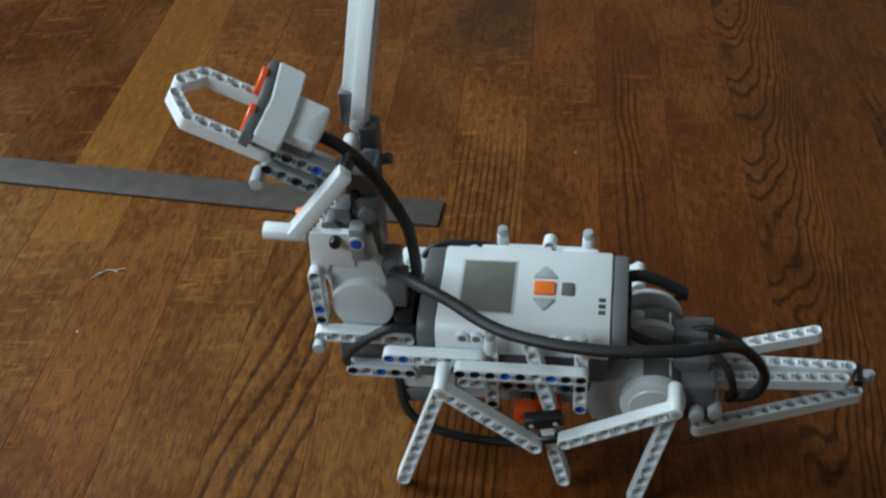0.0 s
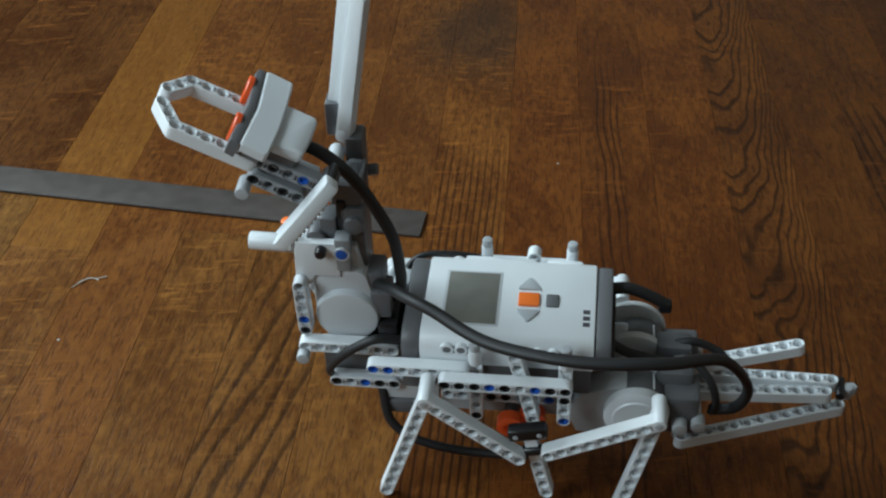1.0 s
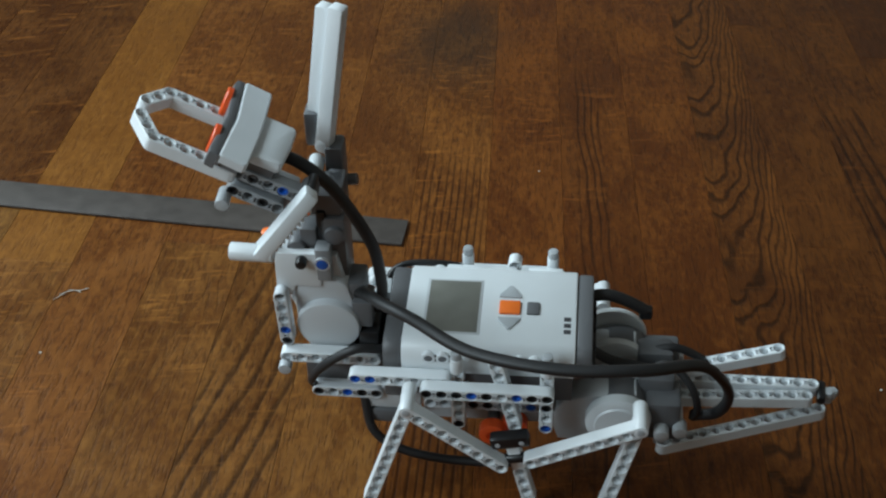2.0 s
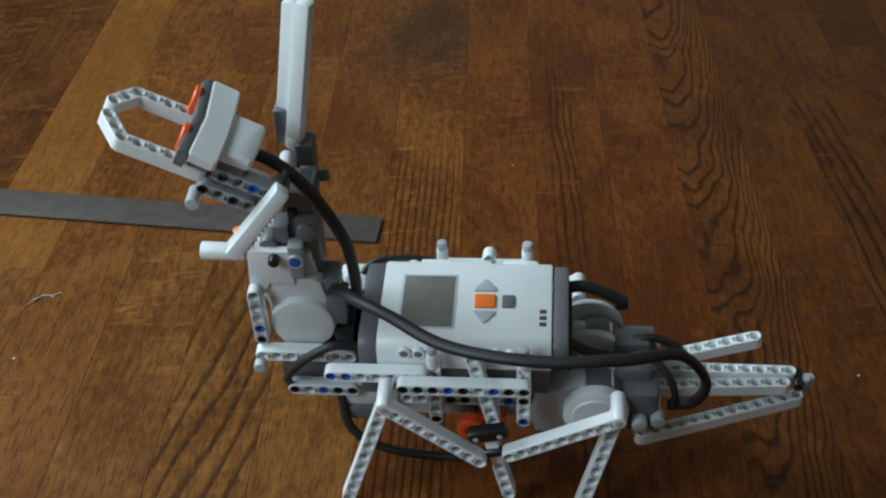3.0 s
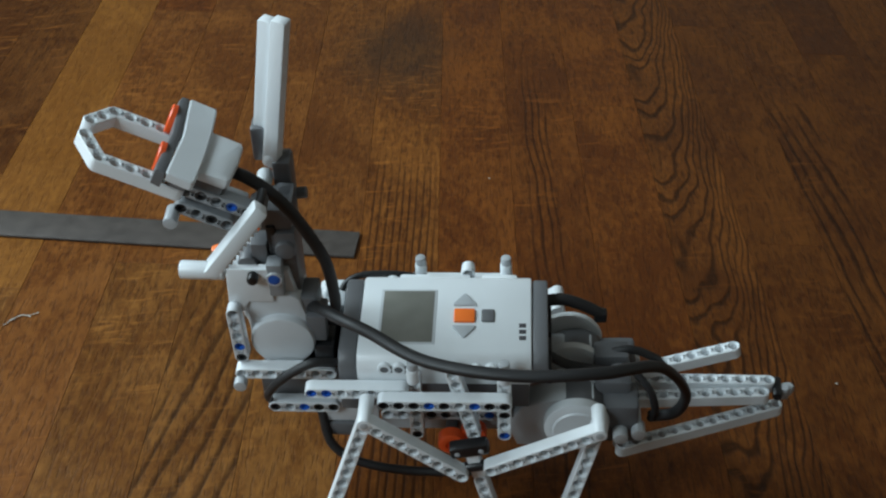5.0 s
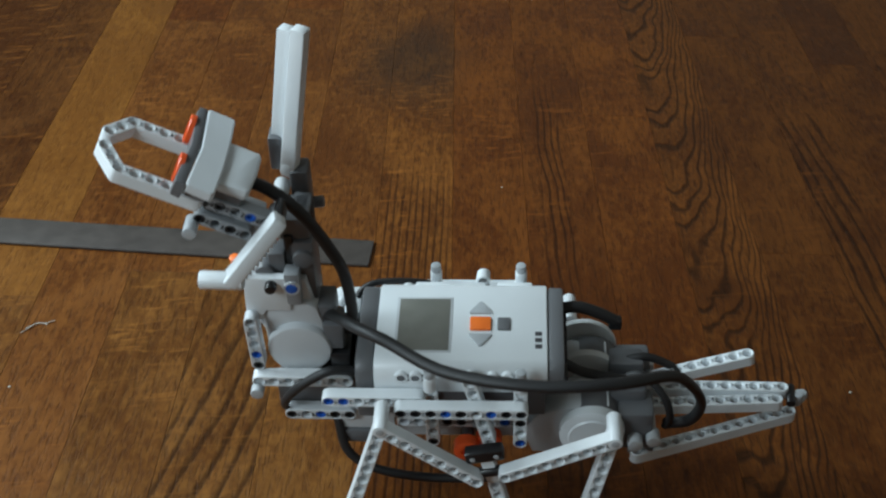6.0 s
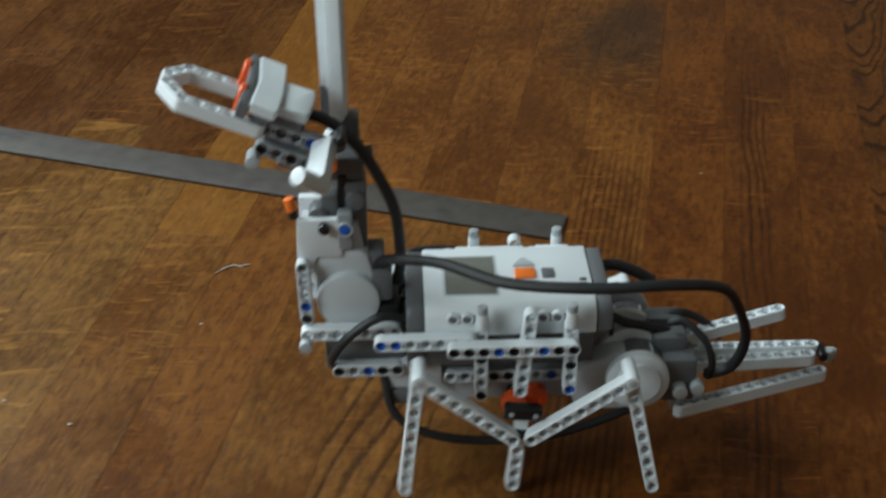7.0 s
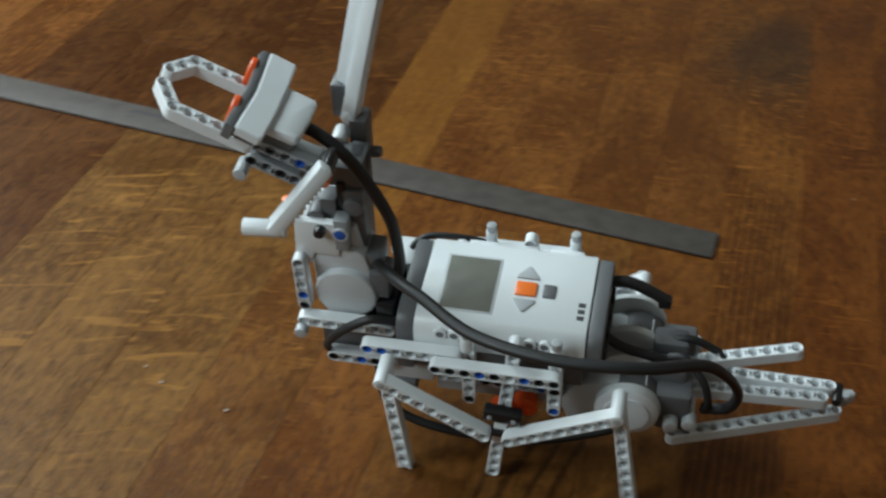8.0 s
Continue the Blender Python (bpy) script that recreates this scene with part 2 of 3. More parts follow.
def prism(outline, lo, hi, axis="y", bevel=0.7, bm=None):
    """An outline in the plane across the axis, drawn out from lo to hi along it."""
    bm = bm or bmesh.new()

    def at(p, d):
        return {"x": (d, p[0], p[1]), "y": (p[0], d, p[1]), "z": (p[0], p[1], d)}[axis]
    a = [bm.verts.new(at(p, lo)) for p in outline]
    c = [bm.verts.new(at(p, hi)) for p in outline]
    faces = [bm.faces.new(a), bm.faces.new(c[::-1])]
    k = len(outline)
    for i in range(k):
        faces.append(bm.faces.new((a[i], c[i], c[(i + 1) % k], a[(i + 1) % k])))
    bmesh.ops.recalc_face_normals(bm, faces=faces)
    if bevel:
        edges = list({e for f in faces[:2] for e in f.edges})
        bmesh.ops.bevel(bm, geom=edges, offset=bevel, segments=2, profile=0.5, affect="EDGES")
    return bm


def sweep(points, rx, rz, seg=14, steps=10):
    """A cable through the points, of oval section."""
    pts = [Vector(p) for p in points]
    pts = [pts[0] * 2 - pts[1]] + pts + [pts[-1] * 2 - pts[-2]]
    line = []
    for i in range(1, len(pts) - 2):
        for k in range(steps):
            t = k / steps
            p0, p1, p2, p3 = pts[i - 1:i + 3]
            line.append(0.5 * (2 * p1 + (p2 - p0) * t + (2 * p0 - 5 * p1 + 4 * p2 - p3) * t * t + (3 * p1 - p0 - 3 * p2 + p3) * t ** 3))
    line.append(pts[-2])
    bm = bmesh.new()
    rings, side = [], None
    for i, p in enumerate(line):
        d = (line[min(i + 1, len(line) - 1)] - line[max(i - 1, 0)]).normalized()
        side = (side - d * side.dot(d)).normalized() if side else d.orthogonal().normalized()
        up = d.cross(side)
        rings.append([bm.verts.new(p + side * rx * math.cos(2 * math.pi * k / seg) + up * rz * math.sin(2 * math.pi * k / seg)) for k in range(seg)])
    for a, c in zip(rings, rings[1:]):
        for k in range(seg):
            bm.faces.new((a[k], a[(k + 1) % seg], c[(k + 1) % seg], c[k]))
    bm.faces.new(rings[0][::-1])
    bm.faces.new(rings[-1])
    return bm


PITCH, HALF = 8.0, 3.75


def studless(n, bm=None, m=None, half_depth=3.75):
    """A rounded studless beam of n holes: first hole at the origin, holes along y, length along x."""
    bm = bm or bmesh.new()
    m = m or Matrix()
    corner = math.degrees(math.atan2(HALF, PITCH / 2))
    quarter = [0, corner / 2, corner, (90 + corner) / 2]
    angles = [radians(v) for v in quarter + [90] + [180 - v for v in quarter[:0:-1]] + [180 + v for v in quarter] + [270] + [360 - v for v in quarter[:0:-1]]]
    seg, e = len(angles), 0.45
    for i in range(n):
        cx = i * PITCH
        outer = []
        for a in angles:
            c, s = math.cos(a), math.sin(a)
            round_end = (i == 0 and c < 1e-6) or (i == n - 1 and c > -1e-6)
            if round_end:
                p = (HALF * c, HALF * s)
            else:
                f = min(PITCH / 2 / max(abs(c), 1e-6), HALF / max(abs(s), 1e-6))
                p = (f * c, f * s)
            outer.append((cx + p[0], p[1], round_end or abs(abs(p[1]) - HALF) < 1e-3, round_end))
        rows = []
        for y, shrink in ((-half_depth, e), (-half_depth + e, 0), (half_depth - e, 0), (half_depth, e)):
            row = []
            for x, z, wall, ended in outer:
                if wall and shrink:
                    g = 1 - shrink / HALF
                    row.append(bm.verts.new(m @ Vector((cx + (x - cx) * (g if ended else 1), y, z * g))))
                else:
                    row.append(bm.verts.new(m @ Vector((x, y, z))))
            rows.append(row)
        holes = []
        for y, r in ((-half_depth, 3.05), (-half_depth + 0.9, 3.05), (-half_depth + 0.9, 2.4), (half_depth - 0.9, 2.4), (half_depth - 0.9, 3.05), (half_depth, 3.05)):
            holes.append([bm.verts.new(m @ Vector((cx + r * math.cos(a), y, r * math.sin(a)))) for a in angles])
        for k in range(seg):
            j = (k + 1) % seg
            slot = (i < n - 1 and k in (0, seg - 1)) or (i > 0 and k in (seg // 2 - 1, seg // 2))
            for row, ring, y, deep in ((rows[0], holes[0], -half_depth, 1.1), (rows[3], holes[5], half_depth, -1.1)):
                if not slot:
                    bm.faces.new((row[k], row[j], ring[j], ring[k]))
                    continue
                # a narrow slot between neighbouring holes
                zero, one = (k, j) if k in (0, seg // 2) else (j, k)
                xb, z1 = outer[one][0], outer[one][1]
                x0 = cx + (xb - cx) * 0.86
                a0, a1, b0, b1, c0, c1 = (bm.verts.new(m @ Vector(p)) for p in ((x0, y, 0), (x0, y, z1), (x0, y + deep, 0), (x0, y + deep, z1), (xb, y + deep, 0), (xb, y + deep, z1)))
                bm.faces.new((a0, a1, row[one], ring[one], ring[zero]))
                bm.faces.new((a0, b0, b1, a1))
                bm.faces.new((a1, b1, c1, row[one]))
                bm.faces.new((b0, c0, c1, b1))
            for a, c in zip(holes, holes[1:]):
                bm.faces.new((a[k], a[j], c[j], c[k]))
            if outer[k][2] and outer[j][2]:
                for a, c in zip(rows, rows[1:]):
                    bm.faces.new((a[k], a[j], c[j], c[k]))
    return bm


def pin_mesh(front=-3.75):
    """A friction pin seen in its hole: collar with a hollow end."""
    return turned([(2.2, 0.3), (2.2, 1.5), (0.6, 1.8), (0.6, 2.7), (0.9, 2.98), (3.4, 2.98)], (0, front, 0), (0, 1, 0), 16)


def frame_of(at, along, axis):
    """A pose with x along the beam and y near the axis of its holes."""
    x = Vector(along).normalized()
    y = (Vector(axis) - x * Vector(axis).dot(x)).normalized()
    z = x.cross(y)
    m = Matrix((x, y, z)).transposed().to_4x4()
    m.translation = mm(*at)
    return m


PIN_COLOURS = {"k": (BLACK, "black pin"), "b": (BLUE, "blue pin"), "g": (PALE, "grey pin")}


def beam(parent, at, along, axis, n, mat=None, pins="", label="", name="beam"):
    """A beam whose first hole opens at the point at; axis runs from its front face into it. pins: one letter a hole, '.' for an empty one."""
    m = frame_of(at, along, axis)
    m.translation = m.translation + m.to_3x3() @ Vector((0, 0.00375, 0))
    ob = part(name, studless(n), mat or WHITE, parent, label, m)
    for i, c in enumerate(pins):
        if c in PIN_COLOURS:
            colour, text = PIN_COLOURS[c]
            part("pin", pin_mesh(), colour, ob, text, Matrix.Translation(mm(i * PITCH, 0, 0)))
    return ob


# ---------------------------------------------------------------- the room
def slab(name, x0, x1, y0, y1, z0, z1, mat, label="", bevel=0.0):
    ob = part(name, block(x0 * 1000, x1 * 1000, y0 * 1000, y1 * 1000, z0 * 1000, z1 * 1000, bevel), mat, smooth=0)
    return tagged(ob, label, kind="structure")


def joined_slabs(name, boxes, mat, label):
    bm = bmesh.new()
    for b in boxes:
        block(*(v * 1000 for v in b), bevel=0, bm=bm)
    return tagged(part(name, bm, mat, smooth=0), label, kind="structure")


slab("ground", -2.6, 2.6, -3.1, 3.2, -0.06, -0.0108, OAK, "dark subfloor under the oak strips")
slab("wall_north", -1.6, 2.0, 2.6, 2.7, -0.012, 2.5, PLASTER, "plain plastered wall")
slab("wall_east", 2.0, 2.1, -2.5, 2.7, -0.012, 2.5, PLASTER, "plain plastered wall")
# the opening nearer -y is made up, to let the fill lamp in
joined_slabs("wall_west", [(-1.6, -1.5, -2.5, -1.8, -0.012, 2.5), (-1.6, -1.5, -0.8, -0.1, -0.012, 2.5), (-1.6, -1.5, -1.8, -0.8, -0.012, 0.6), (-1.6, -1.5, -1.8, -0.8, 1.7, 2.5), (-1.6, -1.5, 1.0, 2.6, -0.012, 2.5), (-1.6, -1.5, -0.1, 1.0, -0.012, 0.6), (-1.6, -1.5, -0.1, 1.0, 1.7, 2.5)], PLASTER, "plain plastered wall with a window and an added light opening")
slab("wall_south", -1.6, 2.0, -2.6, -2.5, -0.012, 2.5, PLASTER, "plain plastered wall")
slab("ceiling", -1.6, 2.1, -2.5, 2.7, 2.5, 2.56, CEILING, "plain painted ceiling")


# ---------------------------------------------------------------- oak strip floor
STRIP = 57.15
TURN = Matrix.Rotation(0.036, 4, "Z")
floor = tagged(new("floor"), "worn dark-stained oak strip floor with soft sheen", kind="structure")
floor.matrix_basis = TURN
chooser = random.Random(11)


def plank(x, y0, y1, mat, tilt=0.0):
    """One strip from y0 to y1 (mm) with eased edges, its top near the floor's height."""
    ln = y1 - y0
    bm = block(0.1, STRIP - 0.1, 0.08, ln - 0.08, -11, 0, 0.22)
    ob = part("plank", bm, mat, floor, m=Matrix.Translation(mm(x, y0, tilt)), smooth=0)
    return ob


# joints that the place shows, by strip: (ends along y in mm); the others fall at random
KNOWN = {-6: (232,), -7: (-90, 335), -8: (385,), -5: (-160, 760), -4: (270, 850), -3: (-300, 330), -2: (140, 900), -1: (-200, 900), 0: (-60, 1010), 1: (-300, 900), 2: (-30, 560), 3: (-360, 1000), 5: (-300, 1000)}
# boards whose figure stands out: strip, first end along y
FIGURED = {(-3, -300): OAK_LINED, (-1, -200): OAK_RIFT, (1, -300): OAK_VEINED, (3, -360): OAK_SWIRL, (5, -300): OAK_EDGED, (-6, 232): OAK_LIGHT}
FLECKED = (-7, -8, -9, -10, -11)
for k in range(-27, 35):
    x = 28.0 + STRIP * k
    seen = -12 <= k <= 10
    ends = [-900 + chooser.uniform(0, 500)]
    for e in KNOWN.get(k, ()):
        if e > ends[-1] + 40:
            ends.append(e)
    while ends[-1] < 1500:
        ends.append(ends[-1] + (chooser.uniform(420, 1050) if seen else chooser.uniform(900, 1700)))
    for y0, y1 in zip([-2500] + ends, ends + [2600]):
        if y1 - y0 < 5:
            continue
        # strips from 4 on carry the rightward light falloff in their colour
        mat = OAK_FLECKED if k in FLECKED else OAK_DIMMED if k >= 4 else OAK
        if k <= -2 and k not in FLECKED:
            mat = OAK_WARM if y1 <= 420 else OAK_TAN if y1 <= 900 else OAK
        # near left boards: golden wood plus window sheen in the colour
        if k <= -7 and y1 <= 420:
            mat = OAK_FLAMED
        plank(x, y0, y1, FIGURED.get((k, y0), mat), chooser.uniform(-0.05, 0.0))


# ---------------------------------------------------------------- things on the floor
def metal_strip():
    """A long flat metal strip lying on the boards, with a rolled edge and a worn mark."""
    thing = tagged(new("metal_strip"), "long dull grey flat metal strip lying on the oak floor", "metal strip")
    thing.matrix_basis = Matrix.Translation((-0.042, 0.30, 0.0)) @ Matrix.Rotation(-0.032, 4, "Z")
    bm = block(-760, 0, -18, 18, 0.2, 2.4, 0.6)
    body = part("strip", bm, STEEL, thing)
    part("edge_bead", rod((-759.5, -17.2, 1.6), (1, 0, 0), 759, 1.1, 0.3, 12), STEEL, body)
    part("printed_mark", block(-465, -440, 4, 8, 2.38, 2.46, 0), INK, thing, "worn dark mark", smooth=0)
    part("printed_mark", block(-438, -430, 4, 7, 2.38, 2.46, 0), INK, thing, "worn dark mark", smooth=0)
    return thing


def fibre(points, r):
    bm = sweep(points, r, r, 6, 6)
    return tagged(part("thread_scrap", bm, PAPER), "small pale loose thread scrap on the oak floor", "scrap")


def crumb(x, y, r, seed):
    bm = bmesh.new()
    bmesh.ops.create_icosphere(bm, subdivisions=1, radius=r)
    g = random.Random(seed)
    for v in bm.verts:
        v.co = Vector((v.co.x * g.uniform(0.6, 1.4), v.co.y * g.uniform(0.6, 1.4), v.co.z * 0.6)) + Vector((x, y, r * 0.6))
    return tagged(part("crumb", bm, PAPER), "tiny pale crumb on the oak floor", "crumb", "crumbs on the floor")


metal_strip()
fibre([(-264, 175, 0.5), (-260, 181, 0.9), (-256, 187, 1.2), (-251, 188, 0.6), (-245, 192, 0.7)], 0.34)
fibre([(-262, 181, 0.5), (-258, 184.5, 1.0), (-253, 188, 0.8), (-249, 186.5, 0.5)], 0.3)
crumb(-337, 7, 1.3, 1)
crumb(-291, -4, 1.2, 2)
crumb(-352, 18, 0.9, 4)
crumb(-253, 114, 0.9, 5)
crumb(278, 153, 1.0, 6)
crumb(52, 417, 0.8, 7)


# ---------------------------------------------------------------- the robot
robot = tagged(new("walking_robot"), "white and grey construction-toy walking robot with a bird-like head", "toy robot")
DEPTH = (0, 1, 0)
UP = (0, 0, 1)


def control_brick():
    body = part("control_brick", prism([(16, 1), (16, 11), (18.5, 16.2), (23, 18.9), (79, 18.9), (83.5, 16.2), (86, 11), (86, 1)], -15, 78, "x", 1.2), WHITE, robot, "white control brick with a screen and four buttons")
    for x0, x1, low in ((-25, -15.2, -20), (78.2, 87, 1.5)):
        part("end_cap", prism([(17, low), (17, 10.5), (19.5, 15.4), (24, 17.9), (78, 17.9), (82.5, 15.4), (85, 10.5), (85, low)], x0, x1, "x", 1.5), DARK, body, "dark grey end cap")
    part("battery_case", block(-24, 77, 19, 83, -20, 0.8, 1.0), DARK, body, "dark grey battery case")
    part("screen_frame", block(-4.6, 26.2, 27.6, 70.4, 18.6, 19.15, 0.25), MOTOR, body)
    part("screen", block(-3.2, 24.8, 29, 69, 18.9, 19.3, 0.2), SCREEN, body, "grey-green liquid crystal screen")
    part("enter_button", block(35.8, 47.4, 44.2, 54.6, 18.5, 20.3, 0.9), ORANGE, body, "orange button")
    part("exit_button", block(50.8, 57.8, 44.6, 54.4, 18.5, 20.0, 0.9), DARK, body, "dark grey button")
    part("arrow_button", prism([(35.4, 57.4), (47.6, 57.4), (47.4, 59.2), (42.4, 66.4), (40.8, 66.4), (35.6, 59.2)], 18.5, 19.9, "z", 0.5), PALE, body, "grey arrow button")
    part("arrow_button", prism([(35.4, 41.6), (47.6, 41.6), (47.4, 39.8), (42.4, 32.6), (40.8, 32.6), (35.6, 39.8)], 18.5, 19.9, "z", 0.5), PALE, body, "grey arrow button")
    # printed badge, as plain bars
    for y0, y1 in ((31.2, 34.4), (36.0, 39.2), (40.8, 44.0)):
        bm = block(71.2, 75.0, y0, y1, 18.85, 18.98, 0)
        part("badge_bar", bm, INK, body, smooth=0)
    for x, s in ((0, 1), (7.6, 1), (48.5, 1), (56.5, 1), (0, -1), (7.6, -1), (48.5, -1), (56.5, -1)):
        y = 15.2 if s > 0 else 86.8
        part("socket", turned([(2.6, 2.3), (0, 2.3), (0, 3.3), (0.4, 3.7), (3.0, 3.7)], (x, y, 11.5), (0, s, 0), 18), WHITE, body)
        # dark disc that stands for the shade inside the open socket
        part("socket_shade", rod((x, y + 0.25 * s, 11.5), (0, s, 0), 1, 2.28, 0.1, 14), DARK, body)
    # thin dark bars stand for the shade in the slots between sockets
    for x in (3.8, 11.4, 52.5, 60.3):
        part("slot", block(x - 0.55, x + 0.55, 15.6, 16.3, 9.2, 13.8, 0.1), DARK, body, smooth=0)
    # raised ledges along the far and near edges of the face
    part("edge_ledge", block(4, 44, 80, 86.6, 8, 16.4, 1.4), WHITE, body)
    part("edge_ledge", block(50, 70, 80, 86.6, 8, 16.4, 1.4), WHITE, body)
    for y in (30, 44, 58, 72):
        part("port", block(-27, -24.6, y - 5, y + 5, -8, 4, 0.5), BLACK, body, "black cable port")
        part("port", block(86.6, 89, y - 5, y + 5, -8, 4, 0.5), BLACK, body, "black cable port")
    return body


def side_frame(y, s):
    """The beams along one side of the brick; s is 1 on the side whose holes open towards -y."""
    d = (0, s, 0)

    def yy(v):
        return y + s * v
    beam(robot, (0, yy(0), 0), (1, 0, 0), d, 9, pins="kkkbk.bkk", label="white beam with black and blue pins")
    beam(robot, (-39, yy(7.6), 0.8), (1, 0, 0), d, 7, pins="bb...", label="white beam")
    beam(robot, (-62.5, yy(20.8), -24), (1, 0, 0), d, 5, pins="k.bkk", mat=MOTOR, label="light grey beam")
    beam(robot, (15.5, yy(15.3), 9), (0, 0, -1), d, 7, pins="...k..k")
    beam(robot, (63.6, yy(7.6), 9), (0, 0, -1), d, 6, pins="..kk.b")
    beam(robot, (-1, yy(23), -31.5), (1, 0, 0), d, 9, pins="...kk..b.", mat=MOTOR)
    for x, v in ((15.5, 9.5), (63.6, 9.5)):
        post = part("post", rod((x, yy(v), 9), UP, 10, 3.3, 0.6), WHITE, robot, "white round post with a grey tip")
        part("tip", rod((x, yy(v), 18.6), UP, 5, 2.9, 0.8), PALE, post)


def belly():
    part("belly_plate", block(-38, -6, 24, 78, -38, -21, 1.2), MOTOR, robot, "light grey chassis block")
    part("belly_frame", block(-70, -26, 29, 73, -27, -7, 1.5), DARK, robot, "dark grey chassis block")
    part("belly_frame", block(-6, 70, 31, 71, -52, -24, 2.0), PALE, robot, "grey chassis block")
    part("belly_panel", block(-36, -16, 22, 80, -48, -38.2, 1.5), DARK, robot)
    for x, y in ((34, 15), (46, 21)):
        part("hub", turned([(0, 2.2), (0, 3), (-1.2, 3.2), (-1.2, 6.4), (-0.4, 7.4), (6, 7.4), (6.4, 5)], (x, y, -46), DEPTH, 28), VERMILION, robot, "orange motor hub")
        part("hub_axle", rod((x, y + 5, -46), DEPTH, 12, 3.6, 0.4), DARK, robot)


def front_motor():
    m = part("neck_motor", prism([(-74, 4), (-70, -3), (-58, -6), (-44, -2), (-39, 8), (-42, 26), (-47, 42), (-50, 58), (-80, 58), (-81, 36), (-76, 26)], 42, 60, "y", 2.5), MOTOR, robot, "light grey servo motor with a round hub")
    part("hub_disc", turned([(0, 0.4), (0, 14.5), (0.7, 16.6), (2.2, 17.5), (7.5, 17.5), (8, 15), (12, 15)], (-56.2, 33.5, 13), DEPTH, 48), MOTOR, m)
    part("hub_disc", turned([(0, 0.4), (0, 14.5), (0.7, 16.6), (2.2, 17.5), (7.5, 17.5), (8, 15), (12, 15)], (-56.2, 68.5, 13), (0, -1, 0), 48), MOTOR, m)
    part("gear_shoulder", rod((-57.5, 40, 15), (0, 1, 0), 26, 15.4, 2.5, 40), MOTOR, m)
    part("gear_shoulder", rod((-65, 43.2, 30), (0, 1, 0), 18, 10.5, 2.5, 32), MOTOR, m)
    part("gear_housing", prism([(-74, 12), (-74, 36), (-72.6, 41), (-68, 43.6), (-50, 43.6), (-45, 40), (-41, 24), (-40, 12)], 38.2, 62, "y", 2.2), MOTOR, m)
    part("neck_plate", prism([(-83, 33), (-82, 63), (-58.5, 63), (-58.5, 40), (-72, 40), (-75, 33)], 36.8, 42, "y", 0.9), WHITE, m, "white neck plate")
    part("pin_block", block(-60.6, -52.4, 36.6, 46, 44.2, 66, 1.2), GREY, m, "light grey pin block")
    part("neck_plate", prism([(-82, 34), (-82, 64), (-58, 64), (-54, 60), (-54, 44), (-62, 38), (-70, 34)], 61, 67, "y", 0.9), WHITE, m, "white neck plate")
    part("pin", rod((-67.5, 31.5, 59), DEPTH, 7, 3.1, 1.5), BLACK, m, "black ball pin")
    part("pin", rod((-56.5, 34.6, 57.5), DEPTH, 3, 3.1, 0.4), BLUE, m, "blue pin")
    part("pin_collar", turned([(0.6, 3.1), (0, 3.4), (0, 4.2), (2, 4.2)], (-56.5, 34.9, 57.5), DEPTH, 20), MOTOR, m)
    part("pin", rod((-86, 42, 74), (0.2, 0, -1), 12, 2.8, 0.5), ORANGE, m, "orange pin")
    part("pin", rod((-84.5, 42, 67), (0.2, 0, -1), 5, 2.9, 0.5), BLACK, m, "black pin")
    for y, s in ((30, 1), (72, -1)):
        beam(robot, (-80, y, 37), (0.03, 0, -1), (0, s, 0), 5, MOTOR, "...bk", "light grey upright beam")
        beam(robot, (-79, y - 5 * s, -2.5), (1, 0, 0), (0, s, 0), 7, WHITE)
    part("peg", rod((-80, 20, -7.5), DEPTH, 6, 3.6, 0.5), PALE, robot)
    part("cable_plug", block(-40, -29, 34, 68, -6, 10, 1.5), BLACK, m, "black cable plugs")
    part("cable_plug", block(-43, -32, 36, 52, 12, 30, 1.5), DARK, m)
    part("rear_socket", block(-46, -36, 40, 58, 24, 40, 2), DARK, m)
    part("corner_fairing", block(-36, -26, 68, 86, -6, 9, 3.0), WHITE, m, "white rounded corner piece")
    part("knob", turned([(0, 0.5), (1.5, 2.8), (4, 3.6), (6.5, 2.8), (8, 0.5)], (-37, 76, 7), DEPTH, 18), WHITE, m)


def neck():
    n = part("neck_column", block(-58.5, -45, 46, 66, 30, 80, 1.2), DARK, robot, "dark grey neck column")
    part("neck_link", block(-69, -60, 44, 56, 58, 74, 1.2), DARK, n)
    part("neck_link", block(-60, -55, 46, 60, 60, 84, 1.0), BLACK, n)
    part("neck_link", block(-66, -46, 48, 70, 80, 94, 2.0), DARK, n)
    part("neck_link", block(-56, -46, 56, 72, 62, 94, 1.6), DARK, n)
    part("neck_roller", rod((-71, 41, 62.5), DEPTH, 12, 5.0, 0.9), DARK, n, "grey round connector")
    part("neck_roller", rod((-50.5, 43, 70), DEPTH, 14, 5.4, 0.9), DARK, n, "grey round connector")
    part("neck_axle", rod((-56, 19, 117), DEPTH, 16, 2.4, 0.4), BLACK, n, "black axle")
    part("neck_bush", rod((-58, 26, 112), DEPTH, 10, 4.6, 0.8), DARK, n)
    part("neck_pin", rod((-62, 32, 96), DEPTH, 10, 3.0, 0.5), ORANGE, n, "orange pin")
    part("knob", rod((-50, 74, 84), (1, 0, 0.15), 9, 3.2, 0.8), DARK, n)
    return n


HEAD = Matrix.Translation(mm(-80, 46, 122)) @ Matrix.Rotation(radians(26), 4, "Y")


